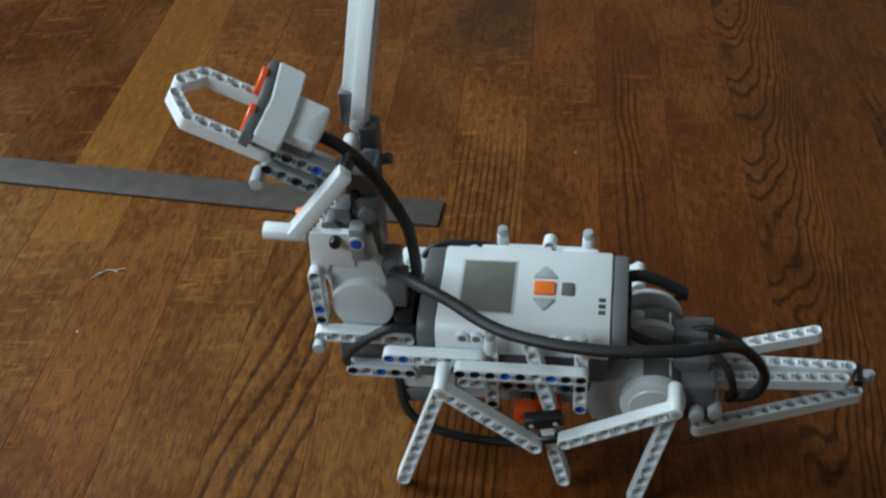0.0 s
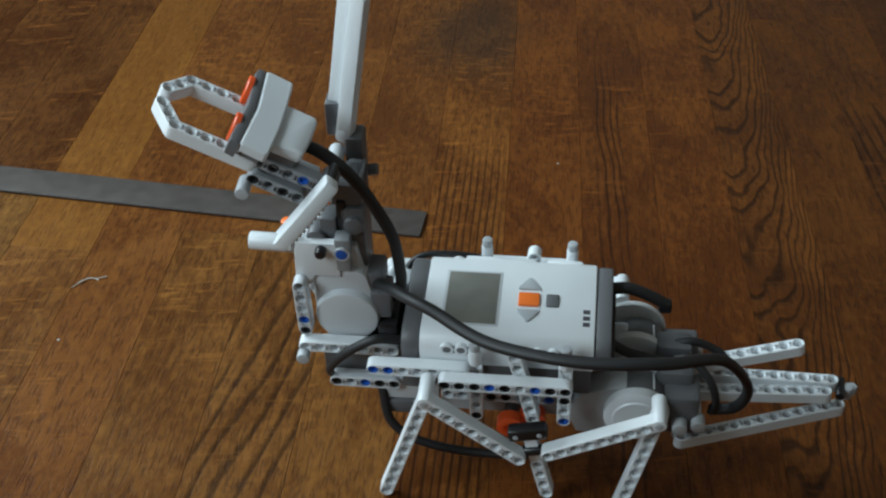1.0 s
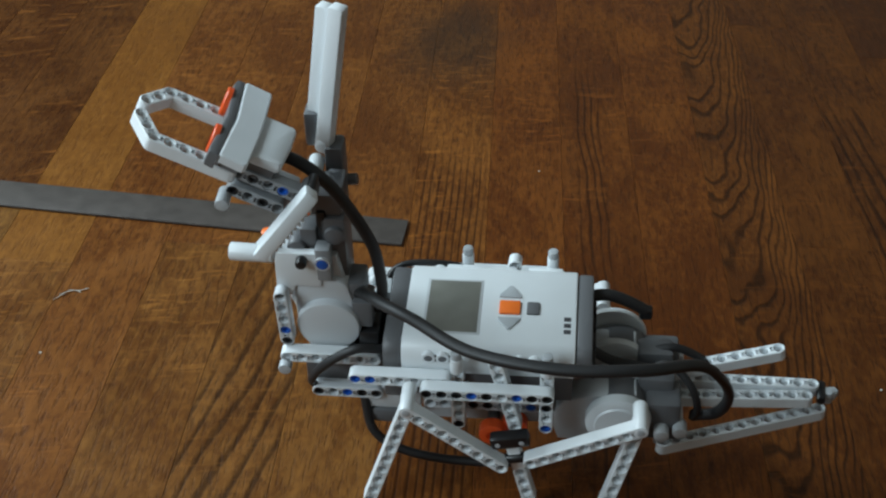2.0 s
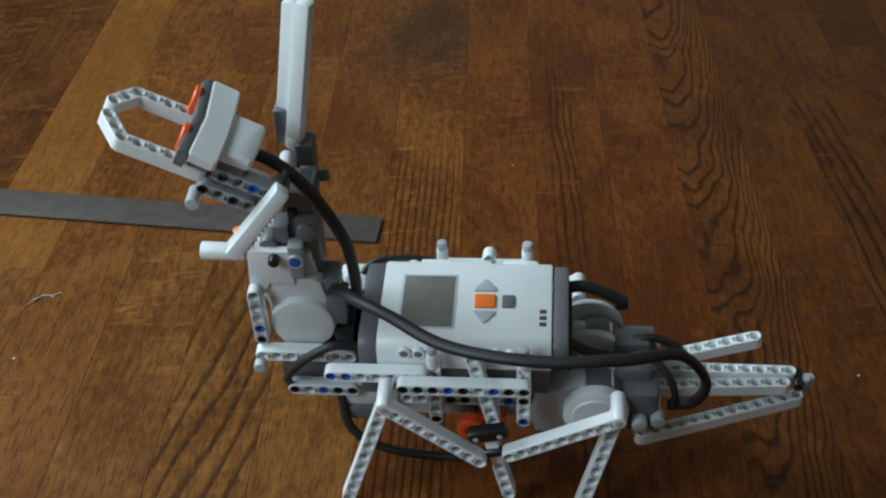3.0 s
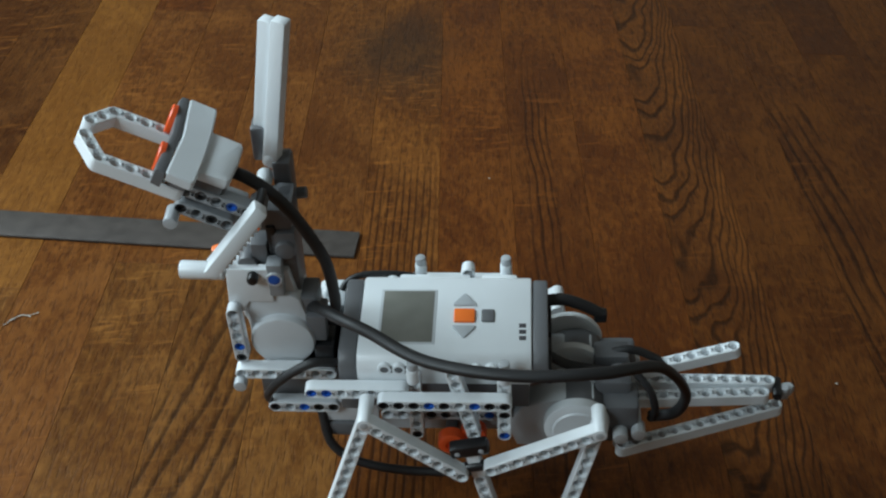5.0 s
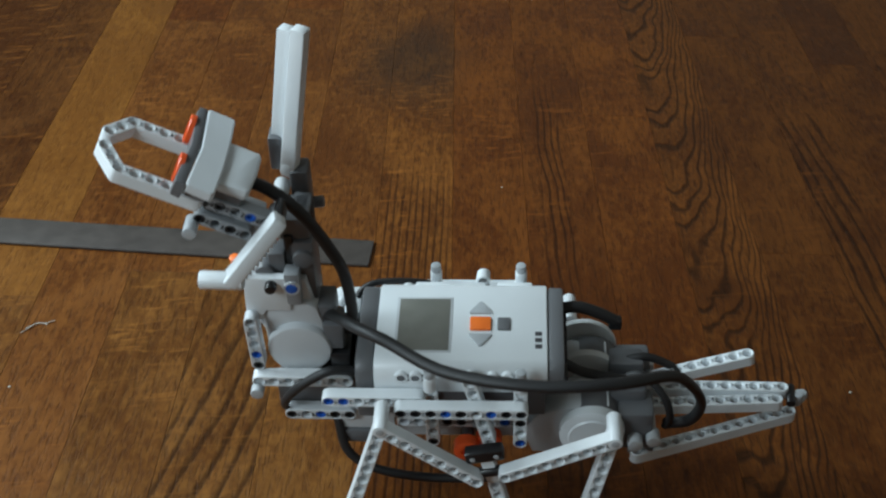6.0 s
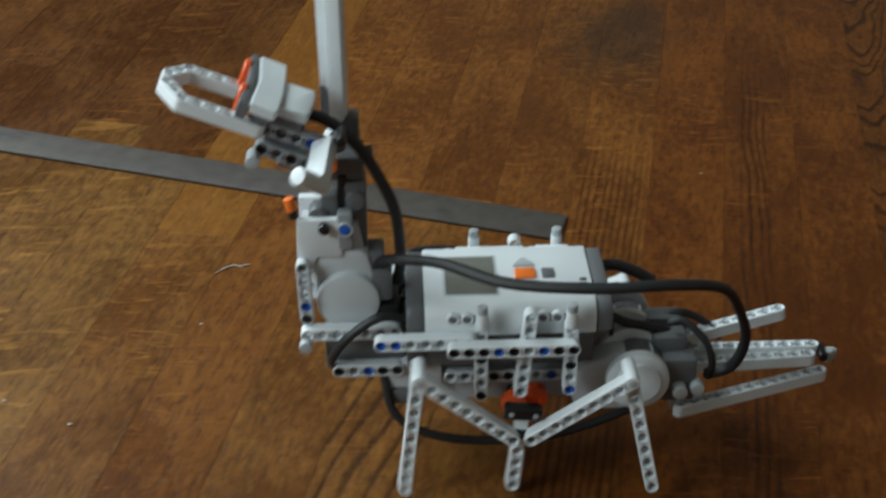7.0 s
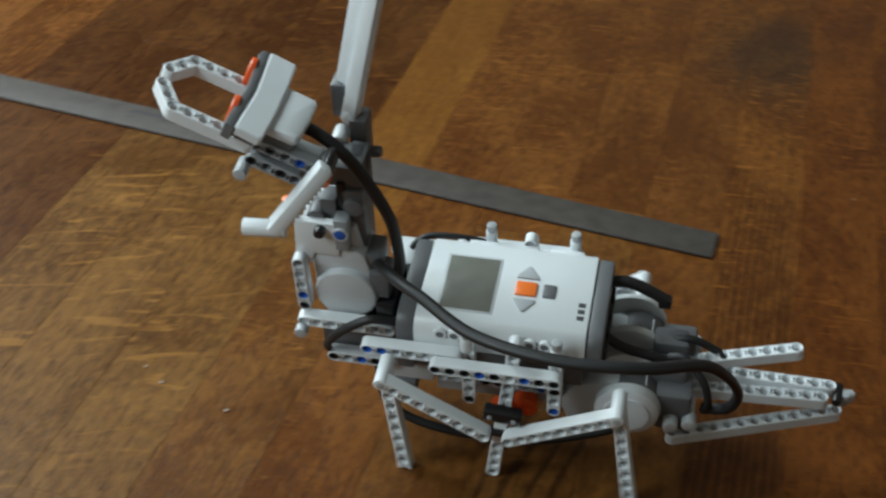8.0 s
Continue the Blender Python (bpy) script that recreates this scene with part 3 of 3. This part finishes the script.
def bent_arm(s):
    """A bent beam with its holes upwards; s mirrors it."""
    up = Matrix.Rotation(radians(90), 4, "X")
    bm = studless(6, None, Matrix.Translation((-16, 0, 0)) @ Matrix.Rotation(radians(180), 4, "Z") @ up)
    studless(3, bm, Matrix.Translation((-56, 0, 0)) @ Matrix.Rotation(radians(180 - s * 53), 4, "Z") @ up)
    return bm


def head():
    h = part("sensor_body", prism([(-24.6, -30), (-23.4, -31), (-11.6, -32), (-10, -30.6), (-8.4, -10), (-8.0, 10), (-8.4, 28), (-9.6, 29.6), (-22, 30.4), (-23.2, 29.2), (-21.8, 0)], 7.4, 13, "z", 1.0), SHELL, robot, "white distance sensor head with two orange-ringed eyes", HEAD, 0)
    lobe = prism([(-10.5, -20.4), (4.8, -20.4), (6.6, -18.8), (8.6, -4), (9, 9), (7.6, 11.8), (-10.5, 14.4)], 5.2, 12.4, "z", 2.2)
    for v in lobe.verts:
        if v.co.z > 9:
            v.co.z -= 1.5 * max(0.0, min(1.0, (2 - v.co.x) / 10))
    part("sensor_lobe", lobe, SHELL, h)
    part("sensor_shell", prism([(-14, -16), (-10, -19.4), (4.2, -19.6), (6.2, -17), (8, -4), (8.2, 9), (6, 11), (-9, 13), (-14, 11)], -3.6, 7.2, "z", 1.2), DARK, h, "dark grey sensor underside")
    part("sensor_rear", prism([(-23, -28.6), (-13, -29.6), (-11, 0), (-10.5, 27), (-21, 28)], 3.2, 7.3, "z", 1.0), DARK, h)
    part("face_plate", prism([(-30, -27), (-29.6, -30.6), (-24.8, -31.4), (-22.3, 0), (-23.4, 30.6), (-27.4, 30), (-28.4, 26), (-27, 0)], 2.6, 12.6, "z", 1.0), DARK, h, "dark grey face plate")
    for y in (-13.0, 18.0):
        part("eye_ring", turned([(0, 7.6), (2.4, 7.6), (3.0, 7.0), (3.0, 6.0), (1.2, 5.8)], (-27.6, y, 6), (-1, 0, 0), 32), VERMILION, h, "orange eye ring")
        part("eye_mesh", turned([(0, 5.7), (1.8, 5.7), (2.0, 3)], (-27.6, y, 6), (-1, 0, 0), 24), DARK, h)
    part("sensor_base", block(-11, 7, -16.6, 13, -16, -3.2, 1.6), DARK, h, "dark grey sensor socket")
    for s in (1, -1):
        part("beak_arm", bent_arm(s), WHITE, h, "white bent beak beam", Matrix.Translation(mm(0, -21 if s > 0 else 16, -4)))
    beam(h, (-12, -21, -2.5), (1, 0, 0), DEPTH, 5, GREY, ".k.b.", "light grey head beam")
    beam(h, (-10.5, -21, -14.3), (1, 0, 0), DEPTH, 4, GREY, "k.k.", "light grey head beam")
    part("peg", rod((-13, -28, -20), DEPTH, 12, 3.6, 0.6), PALE, h)
    part("cross_block", block(0, 22, -13, 13, -25, -17.2, 1.5), PALE, h)
    return h


EARS = []


def ear(x, y, z, top, tilt, label):
    """A tapered blade with a raised ridge, fixed to a grey holder."""
    w0, w1, ln = 4.2, 3.9, top - z
    bm = prism([(-w0, 1.6), (-w0 + 1.6, 0), (w0 - 1.6, 0), (w0, 1.6), (w1, ln - 0.6), (w1 - 0.8, ln), (-w1 + 0.8, ln - 0.4), (-w1, ln - 1.0)], -3.4, 3.4, "y", 0.5)
    e = part("ear_blade", bm, WHITE, robot, label)
    EARS.append((e, (x, y, z), tilt))
    part("boss", rod((0, -3.7, 4.4), DEPTH, 2, 3.4, 0.6), WHITE, e)
    return e


def ears():
    ear(-58.6, 78, 100.5, 190.5, 8.8, "tall white ear blade")
    ear(-63.2, 85.6, 112, 186, 8.1, "tall white ear blade behind its twin")
    part("ear_holder", block(-68.5, -61, 80, 92, 101, 122, 1.4), DARK, robot, "dark grey ear holder")
    part("ear_stem", block(-58, -48, 72, 86, 78, 106, 2.2), DARK, robot, "dark grey ear stem")
    part("ear_stem", rod((-63, 68, 93), DEPTH, 12, 4.4, 1.0), WHITE, robot)


def rear_motor(y, s):
    """One hip motor: round hub, dark can, light housing and cable socket; s is 1 on the side that faces -y."""
    def yy(v):
        return y + s * v
    d = (0, s, 0)

    def pr(outline, a, c, bevel):
        return prism(outline, min(yy(a), yy(c)), max(yy(a), yy(c)), "y", bevel)
    m = part("hip_motor", pr([(64, -40), (72, -26), (90, -20), (112, -20), (118, -30), (118, -50), (108, -57), (70, -57)], 10, 26, 2.5), MOTOR, robot, "light grey servo motor with a round hub")
    part("hub_disc", turned([(0, 0.4), (0, 12.4), (1.0, 13.2), (1.2, 15.4), (2.4, 17.6), (8, 17.6), (8.5, 15)], (102.6, yy(0), -33 if s > 0 else -38.6), d, 48), WHITE if s > 0 else MOTOR, m)
    part("motor_can", rod((104, yy(8), -35), d, 18, 16.6, 1.6, 40), DARK, m, "dark grey motor can")
    part("can_rim", rod((101, yy(25), -31), d, 5, 18.4, 1.2, 40), WHITE, m)
    part("can_rim", rod((104 if s > 0 else 99.6, yy(7 if s > 0 else 2), -35 if s > 0 else -30.5), d, 4, 17.2 if s > 0 else 19.4, 1.2, 40), MOTOR if s > 0 else WHITE, m)
    part("socket_block", block(117, 137, *sorted((yy(9), yy(30))), -52, -24, 2.5), DARK, m, "dark grey socket block")
    part("socket_block", block(113, 133, *sorted((yy(20), yy(34))), -32, -16, 2.5), DARK, m)
    part("bush", rod((127, yy(2), -42), d, 9, 4.2, 0.8), MOTOR, m)
    part("bush", rod((137, yy(4), -41), d, 9, 4.0, 0.8), MOTOR, m)


def tail():
    def flat(a, c, n, pins, label):
        along = Vector(c) - Vector(a)
        return beam(robot, a, along, (0, 0, -1), n, WHITE, pins, label, "tail_beam")
    flat((129, 55, -28), (191.5, 66, -18), 9, "k........", "white tail beam splayed outwards")
    flat((141, 64, -42), (213, 62, -41), 10, "", "white tail beam")
    flat((137, 51, -43), (213, 54, -42), 10, "", "white tail beam")
    flat((129, 24, -54), (225, 61, -57), 13, "", "long white tail beam")
    part("tail_pin", rod((217, 52, -45), (0.1, 1, 0), 14, 2.6, 0.4), BLACK, robot, "black pin")
    part("tail_tip", prism([(218, 57), (226, 58.5), (228, 61.5), (226, 64.5), (218, 64)], -51, -45, "z", 1.2), PALE, robot, "grey tail tip connector")
    part("tail_tip", rod((222, 59.5, -52), (0, 0, 1), 8, 3.0, 0.6), PALE, robot)
    part("tail_root", block(124, 140, 28, 76, -62, -47, 1.5), MOTOR, robot)


def cables():
    def run(points, rx=2.9, rz=2.9, label="black cable"):
        part("cable", sweep(points, rx, rz), CABLE, robot, label)
    run([(-42, 46, 28), (-36, 36, 38), (-22, 15, 50), (-5, -2, 57), (26, -24, 58), (69, -36, 61), (110, -33, 60), (138, -12, 44), (152, 4, 20), (160, 16, -6), (157, 27, -31), (144, 32, -40)], 3.3, 2.7, "thick black cable looping over the brick to the tail")
    run([(-76, 47, 121), (-66.4, 44, 119.5), (-56.1, 42, 112.9), (-45.9, 41, 101), (-36.1, 41, 82.4), (-29.6, 42, 64.2), (-27.4, 44, 42.5), (-27.5, 45, 30), (-30, 45, 18)], 3.3, 2.7)
    run([(-26, 24, 8), (-40, 19, 12), (-57, 18, 0), (-66, 22, -16), (-64, 30, -30)], 2.6, 2.0)
    run([(-38, 25, -30), (-33, 18, -50), (-17, 15, -62), (13, 15, -69), (53, 16, -68), (90, 22, -60), (112, 30, -54)], 2.6, 2.4)
    run([(122, 40, -10), (131, 38, -8), (142, 31, -17), (146, 28, -30), (144, 30, -40)], 2.2, 2.0)
    run([(86, 74, 8), (96, 75, 8), (108, 75, 3), (118, 75, -3.5)], 3.4, 3.4)
    part("cable_plug", block(113, 120.5, 71.6, 78.4, -7.4, -0.4, 1.6), BLACK, robot, "black cable plug")
    run([(86, 44, -4), (98, 42, -10), (114, 42, -14), (128, 44, -20)], 2.8, 2.2)
    run([(-26, 72, 2), (-29, 82, 8), (-20, 88, 13), (0, 90, 13), (20, 92, 8)], 2.0, 1.8)
    run([(118, 60, -20), (134, 60, -16), (150, 62, -26), (158, 64, -36)], 2.4, 2.0)


control_brick()
side_frame(0, 1)
side_frame(102, -1)
belly()
front_motor()
neck()
sensor_head = head()
ears()
rear_motor(14, 1)
rear_motor(88, -1)
tail()
cables()


# moving parts: each is drawn about its own joint
def lean(x, y, z, degrees):
    """A joint at x, y, z (mm) from which a limb hangs, swung by degrees towards +x."""
    return Matrix.Translation(mm(x, y, z)) @ Matrix.Rotation(radians(90 - degrees), 4, "Y")


def limb(name, n, label, s, tube=0):
    ob = part(name, studless(n), WHITE, robot, label)
    if tube:
        part("axle_tube", rod((0, -3.9 * s, 0), (0, s, 0), tube, 4.0, 0.6), WHITE, ob)
        part("axle_end", rod((0, -4.2 * s, 0), (0, s, 0), 1, 2.2, 0.2, 14), PALE, ob)
    return ob


def walking_side(s):
    legs = {
        "front_leg": limb("leg", 10, "white foreleg beam", s),
        "rear_leg": limb("leg", 10, "white hind leg beam", s),
        "front_link": limb("leg_link", 9, "white link beam", s, 20),
        "rear_link": limb("leg_link", 9, "white link beam", s, 20),
        "swing": limb("swing_beam", 7, "white swinging beam", s),
        "middle": part("leg", studless(4, None, Matrix.Translation((12, 0, 0))), WHITE, robot, "short white middle leg with black connectors"),
    }
    mid = legs["middle"]
    part("connector", rod((0, -3, -8.5), (0, 0, 1), 17, 3.0, 0.5), BLACK, mid, "black axle connector")
    box = part("connector", block(-18, -10.2, -6, 1.8, -10.5, 10.5, 1.6), BLACK, mid, "black axle connector")
    for z in (-6.5, 6.5):
        part("axle_end", rod((-14, -6.4, z), DEPTH, 1, 1.5, 0.2, 12), PALE, box)
    part("connector_block", block(-10, 9, -3.5, 3.5, -3.6, 3.6, 0.8), WHITE, mid)
    return legs


near_side, far_side = walking_side(1), walking_side(-1)


def fore_arm():
    """The bent arm on the neck, drawn from its hinge at rest, with a round peg at its end."""
    d = Vector((-21.8, -10, -25))
    bm = prism([(-4, -4.2), (-2.5, -5.6), (37.6, -5.6), (39, -4.4), (39, 4.4), (37.6, 5.6), (-2.5, 5.6), (-4, 4.2)], -4.2, 3.2, "y", 0.8)
    a = part("fore_arm", bm, WHITE, robot, "white ribbed swinging arm with a round peg")
    for i in range(10):
        part("rib", block(3 + 3 * i, 4 + 3 * i, 3.0, 4.6, -4.4, 4.4, 0.2), WHITE, a)
    m = frame_of((0, 0, 0), d, (0.7, 0, -0.65))
    inv = m.inverted().to_3x3()
    tip = Vector((37.5, 0, 0))
    way = inv @ Vector((-1, 0.04, 0.0))
    part("arm_peg", rod(tip - way * 6, way, 22, 4.6, 0.7), WHITE, a)
    return a, m


arm, ARM_REST = fore_arm()

BODY = [
    (0.00, 0.0000, 0.0000, 0.0776, 11.07, -2.85, -0.28),
    (5.95, 0.0000, 0.0000, 0.0776, 11.07, -2.85, -0.28),
    (6.10, -0.0046, -0.0038, 0.0769, 14.46, -2.46, 0.83),
    (6.20, -0.0184, -0.0071, 0.0745, 15.56, -3.55, 1.72),
    (6.30, -0.0339, 0.0004, 0.0725, 7.45, -5.40, 5.06),
    (6.40, -0.0372, 0.0116, 0.0787, -0.25, -4.11, 10.57),
    (6.50, -0.0404, 0.0149, 0.0801, 0.16, -3.87, 11.18),
    (6.60, -0.0495, 0.0031, 0.0732, 9.16, -5.38, 6.49),
    (6.70, -0.0497, -0.0035, 0.0720, 13.55, -1.60, 5.36),
    (6.80, -0.0504, -0.0095, 0.0733, 14.10, -2.30, 5.54),
    (6.90, -0.0618, -0.0064, 0.0792, 3.84, -4.28, 10.66),
    (7.00, -0.0692, 0.0018, 0.0877, -1.21, -3.07, 13.66),
    (7.10, -0.0838, 0.0060, 0.0845, -0.02, -2.79, 11.09),
    (7.20, -0.1010, -0.0024, 0.0753, 9.25, -4.17, 4.62),
    (7.30, -0.1070, -0.0055, 0.0740, 13.11, -2.56, 1.97),
    (7.40, -0.1164, -0.0091, 0.0727, 13.84, -2.42, 3.23),
    (7.50, -0.1246, -0.0026, 0.0799, 1.04, -6.37, 10.69),
    (7.60, -0.1278, 0.0057, 0.0864, -1.29, -4.14, 13.80),
    (7.70, -0.1385, 0.0029, 0.0875, 0.06, -3.50, 13.11),
    (7.80, -0.1521, -0.0071, 0.0765, 10.34, -5.43, 7.40),
    (7.90, -0.1580, -0.0147, 0.0756, 14.31, -3.22, 4.33),
    (8.00, -0.1679, -0.0145, 0.0703, 13.86, -3.31, 4.84),
]
# time, front knee x z, front leg lean, front link lean, middle joint x z, rear link lean, rear knee x z, rear leg lean
GAIT = [
    (0.00, -8.9, 1.9, -18.7, 51.1, 48.2, -36.3, -62.6, 113.2, -3.8, -14.9),
    (5.95, -8.9, 1.9, -18.7, 51.1, 48.2, -36.3, -62.6, 113.2, -3.8, -14.9),
    (6.10, -16.4, 6.2, -8.8, 54.3, 43.6, -29.9, -65.0, 109.9, -1.3, -7.9),
    (6.20, -27.1, 5.0, 5.4, 60.7, 37.1, -29.1, -62.6, 102.5, 2.7, -0.4),
    (6.30, -27.6, 2.2, 6.8, 56.2, 33.1, -34.1, -58.8, 93.5, -2.3, 10.9),
    (6.40, -19.8, 1.7, -4.8, 44.9, 33.6, -45.3, -53.0, 90.2, -8.4, 14.4),
    (6.50, -12.1, -2.3, -19.3, 45.7, 42.9, -48.9, -54.0, 99.7, -11.3, 1.6),
    (6.60, -7.8, 3.5, -19.6, 49.1, 49.3, -38.5, -63.8, 112.9, -7.9, -14.3),
    (6.70, -16.7, 4.4, -6.8, 56.2, 42.6, -29.0, -68.6, 107.9, -4.0, -11.0),
    (6.80, -25.4, 0.6, 4.9, 60.5, 36.8, -30.9, -66.2, 99.5, -5.4, 3.0),
    (6.90, -27.2, -3.4, 9.4, 58.6, 33.9, -38.6, -58.0, 93.8, -7.1, 12.6),
    (7.00, -19.2, -7.5, -7.2, 51.7, 35.2, -46.9, -55.8, 93.7, -11.3, 11.9),
    (7.10, -10.1, -3.2, -19.7, 45.4, 43.4, -47.5, -52.6, 101.6, -8.6, -1.1),
    (7.20, -7.4, -1.7, -20.2, 52.9, 48.4, -37.1, -62.0, 111.6, -5.4, -13.1),
    (7.30, -17.4, 4.8, -6.8, 53.1, 42.9, -32.4, -67.2, 108.2, -5.3, -7.8),
    (7.40, -27.2, 0.3, 7.7, 63.0, 38.4, -31.7, -64.0, 99.1, -4.4, 5.2),
    (7.50, -26.7, -3.0, 4.7, 53.9, 33.0, -41.8, -57.9, 96.2, -6.2, 9.6),
    (7.60, -16.3, -1.5, -9.6, 44.5, 36.4, -48.2, -51.7, 94.3, -8.1, 11.1),
    (7.70, -10.6, -4.7, -19.8, 48.1, 45.1, -46.8, -52.1, 102.7, -6.1, -4.0),
    (7.80, -8.2, 6.3, -16.9, 47.1, 47.0, -36.9, -61.2, 112.5, -3.1, -13.2),
    (7.90, -17.1, 3.8, -5.1, 55.6, 42.1, -30.1, -67.1, 108.5, -3.1, -7.8),
    (8.00, -26.4, 0.7, 8.9, 59.5, 36.6, -33.2, -62.5, 98.9, -3.6, 8.9),
]

# the far legs step half a cycle later
STEP = 3
STEPS = [r[1:] for r in GAIT[2:]]
FAR_GAIT = [(t, *STEPS[2]) for t in (0.0, 5.95)] + [(r[0], *STEPS[i + STEP if i + STEP < len(STEPS) else i - STEP]) for i, r in enumerate(GAIT[2:])]

# how far the ears flop back and forwards, in degrees
EAR = [(0.0, 0, 0), (5.95, 0, 0), (6.1, -6, 0), (6.2, -8, 0), (6.3, 5, 3), (6.4, 20, 12), (6.5, 20, 11), (6.6, 5, 4), (6.7, -7, 0), (6.8, -6, 0), (6.9, 7, 4), (7.0, 17, 8), (7.1, 17, 8), (7.2, 3, 2),
       (7.3, -5, -1.5), (7.4, -5, -1.5), (7.5, 9, -0.5), (7.6, 17, 8), (7.7, 15, 7), (7.8, 3, 2), (7.9, -4, -2.2), (8.0, -4, -3)]
# how far the head nods down on its springy neck, in degrees
NOD = [(0.0, 0), (5.95, 0), (6.2, -0.5), (6.3, -2.5), (6.4, 3.5), (6.5, -0.5), (6.6, -2.2), (6.7, 2.5), (6.8, -1), (6.9, 3), (7.0, 4), (7.1, 0.7), (7.2, 5), (7.3, 2), (7.4, 1.5), (7.5, 5), (7.6, 2), (7.7, 1), (7.8, 3), (7.9, 2), (8.0, 2)]
# how far the fore arm has swung up, 0 at rest
ARM = [(0.0, 0.0), (5.95, 0.0), (6.1, 0.0), (6.2, -0.12), (6.3, 0.45), (6.4, 0.95), (6.5, 1.0), (6.6, 0.5), (6.7, -0.12), (6.8, -0.1), (6.9, 0.45), (7.0, 1.0), (7.1, 1.0), (7.2, 0.3),
       (7.3, 0.0), (7.4, 0.0), (7.5, 0.5), (7.6, 1.0), (7.7, 1.0), (7.8, 0.15), (7.9, 0.05), (8.0, 0.12)]


def motions():
    walk(robot, [(r[0], pose(*r[1:])) for r in BODY])
    gaits = ((near_side, GAIT, 1), (far_side, FAR_GAIT, -1))
    for side, gait, s in gaits:
        rows = {k: [] for k in side}
        splay = Matrix.Rotation(radians(-7 * s), 4, "Z")

        def across(v):
            return v if s > 0 else 102 - v
        drop = 0 if s > 0 else 22
        for t, fx, fz, fa, la, mx, mz, ra, kx, kz, ka in gait:
            fz, mz, kz = fz - drop, mz - drop / 2, kz - drop
            rows["front_link"].append((t, lean(fx, across(-12.2), fz, la)))
            rows["rear_link"].append((t, lean(kx, across(-12.2), kz, ra)))
            sag = 4 if t < 6.15 else 0
            rows["front_leg"].append((t, lean(fx, across(-4.3), fz - sag, fa) @ splay))
            rows["rear_leg"].append((t, lean(kx, across(-4.3), kz - sag, ka) @ splay))
            tilt = math.degrees(math.atan2(mx - 40, -mz))
            rows["middle"].append((t, lean(mx, across(-6), mz, tilt)))
            rows["swing"].append((t, lean(40, across(11.4), 0, tilt) @ Matrix.Translation(mm(-16, 0, 0))))
        for k, ob in side.items():
            walk(ob, rows[k])
    hinge = Matrix.Translation(mm(-60, 50, 100))
    walk(sensor_head, [(t, hinge @ Matrix.Rotation(radians(-a), 4, "Y") @ hinge.inverted() @ HEAD) for t, a in NOD])
    for ob, at, tilt in EARS:
        walk(ob, [(t, Matrix.Translation(mm(*at)) @ Matrix.Rotation(radians(back), 4, "X") @ Matrix.Rotation(radians(tilt - side), 4, "Y") @ Matrix.Rotation(radians(-22), 4, "Z")) for t, back, side in EAR])
    rows = []
    for t, a in ARM:
        m = Matrix.Rotation(radians(-45 * a), 4, "X") @ Matrix.Rotation(radians(60 * a), 4, "Z") @ ARM_REST
        m.translation = mm(-55.5 - 9 * max(a, 0), 14 + 8 * max(a, 0), 119.8 - 7 * max(a, 0))
        rows.append((t, m))
    walk(arm, rows)


motions()
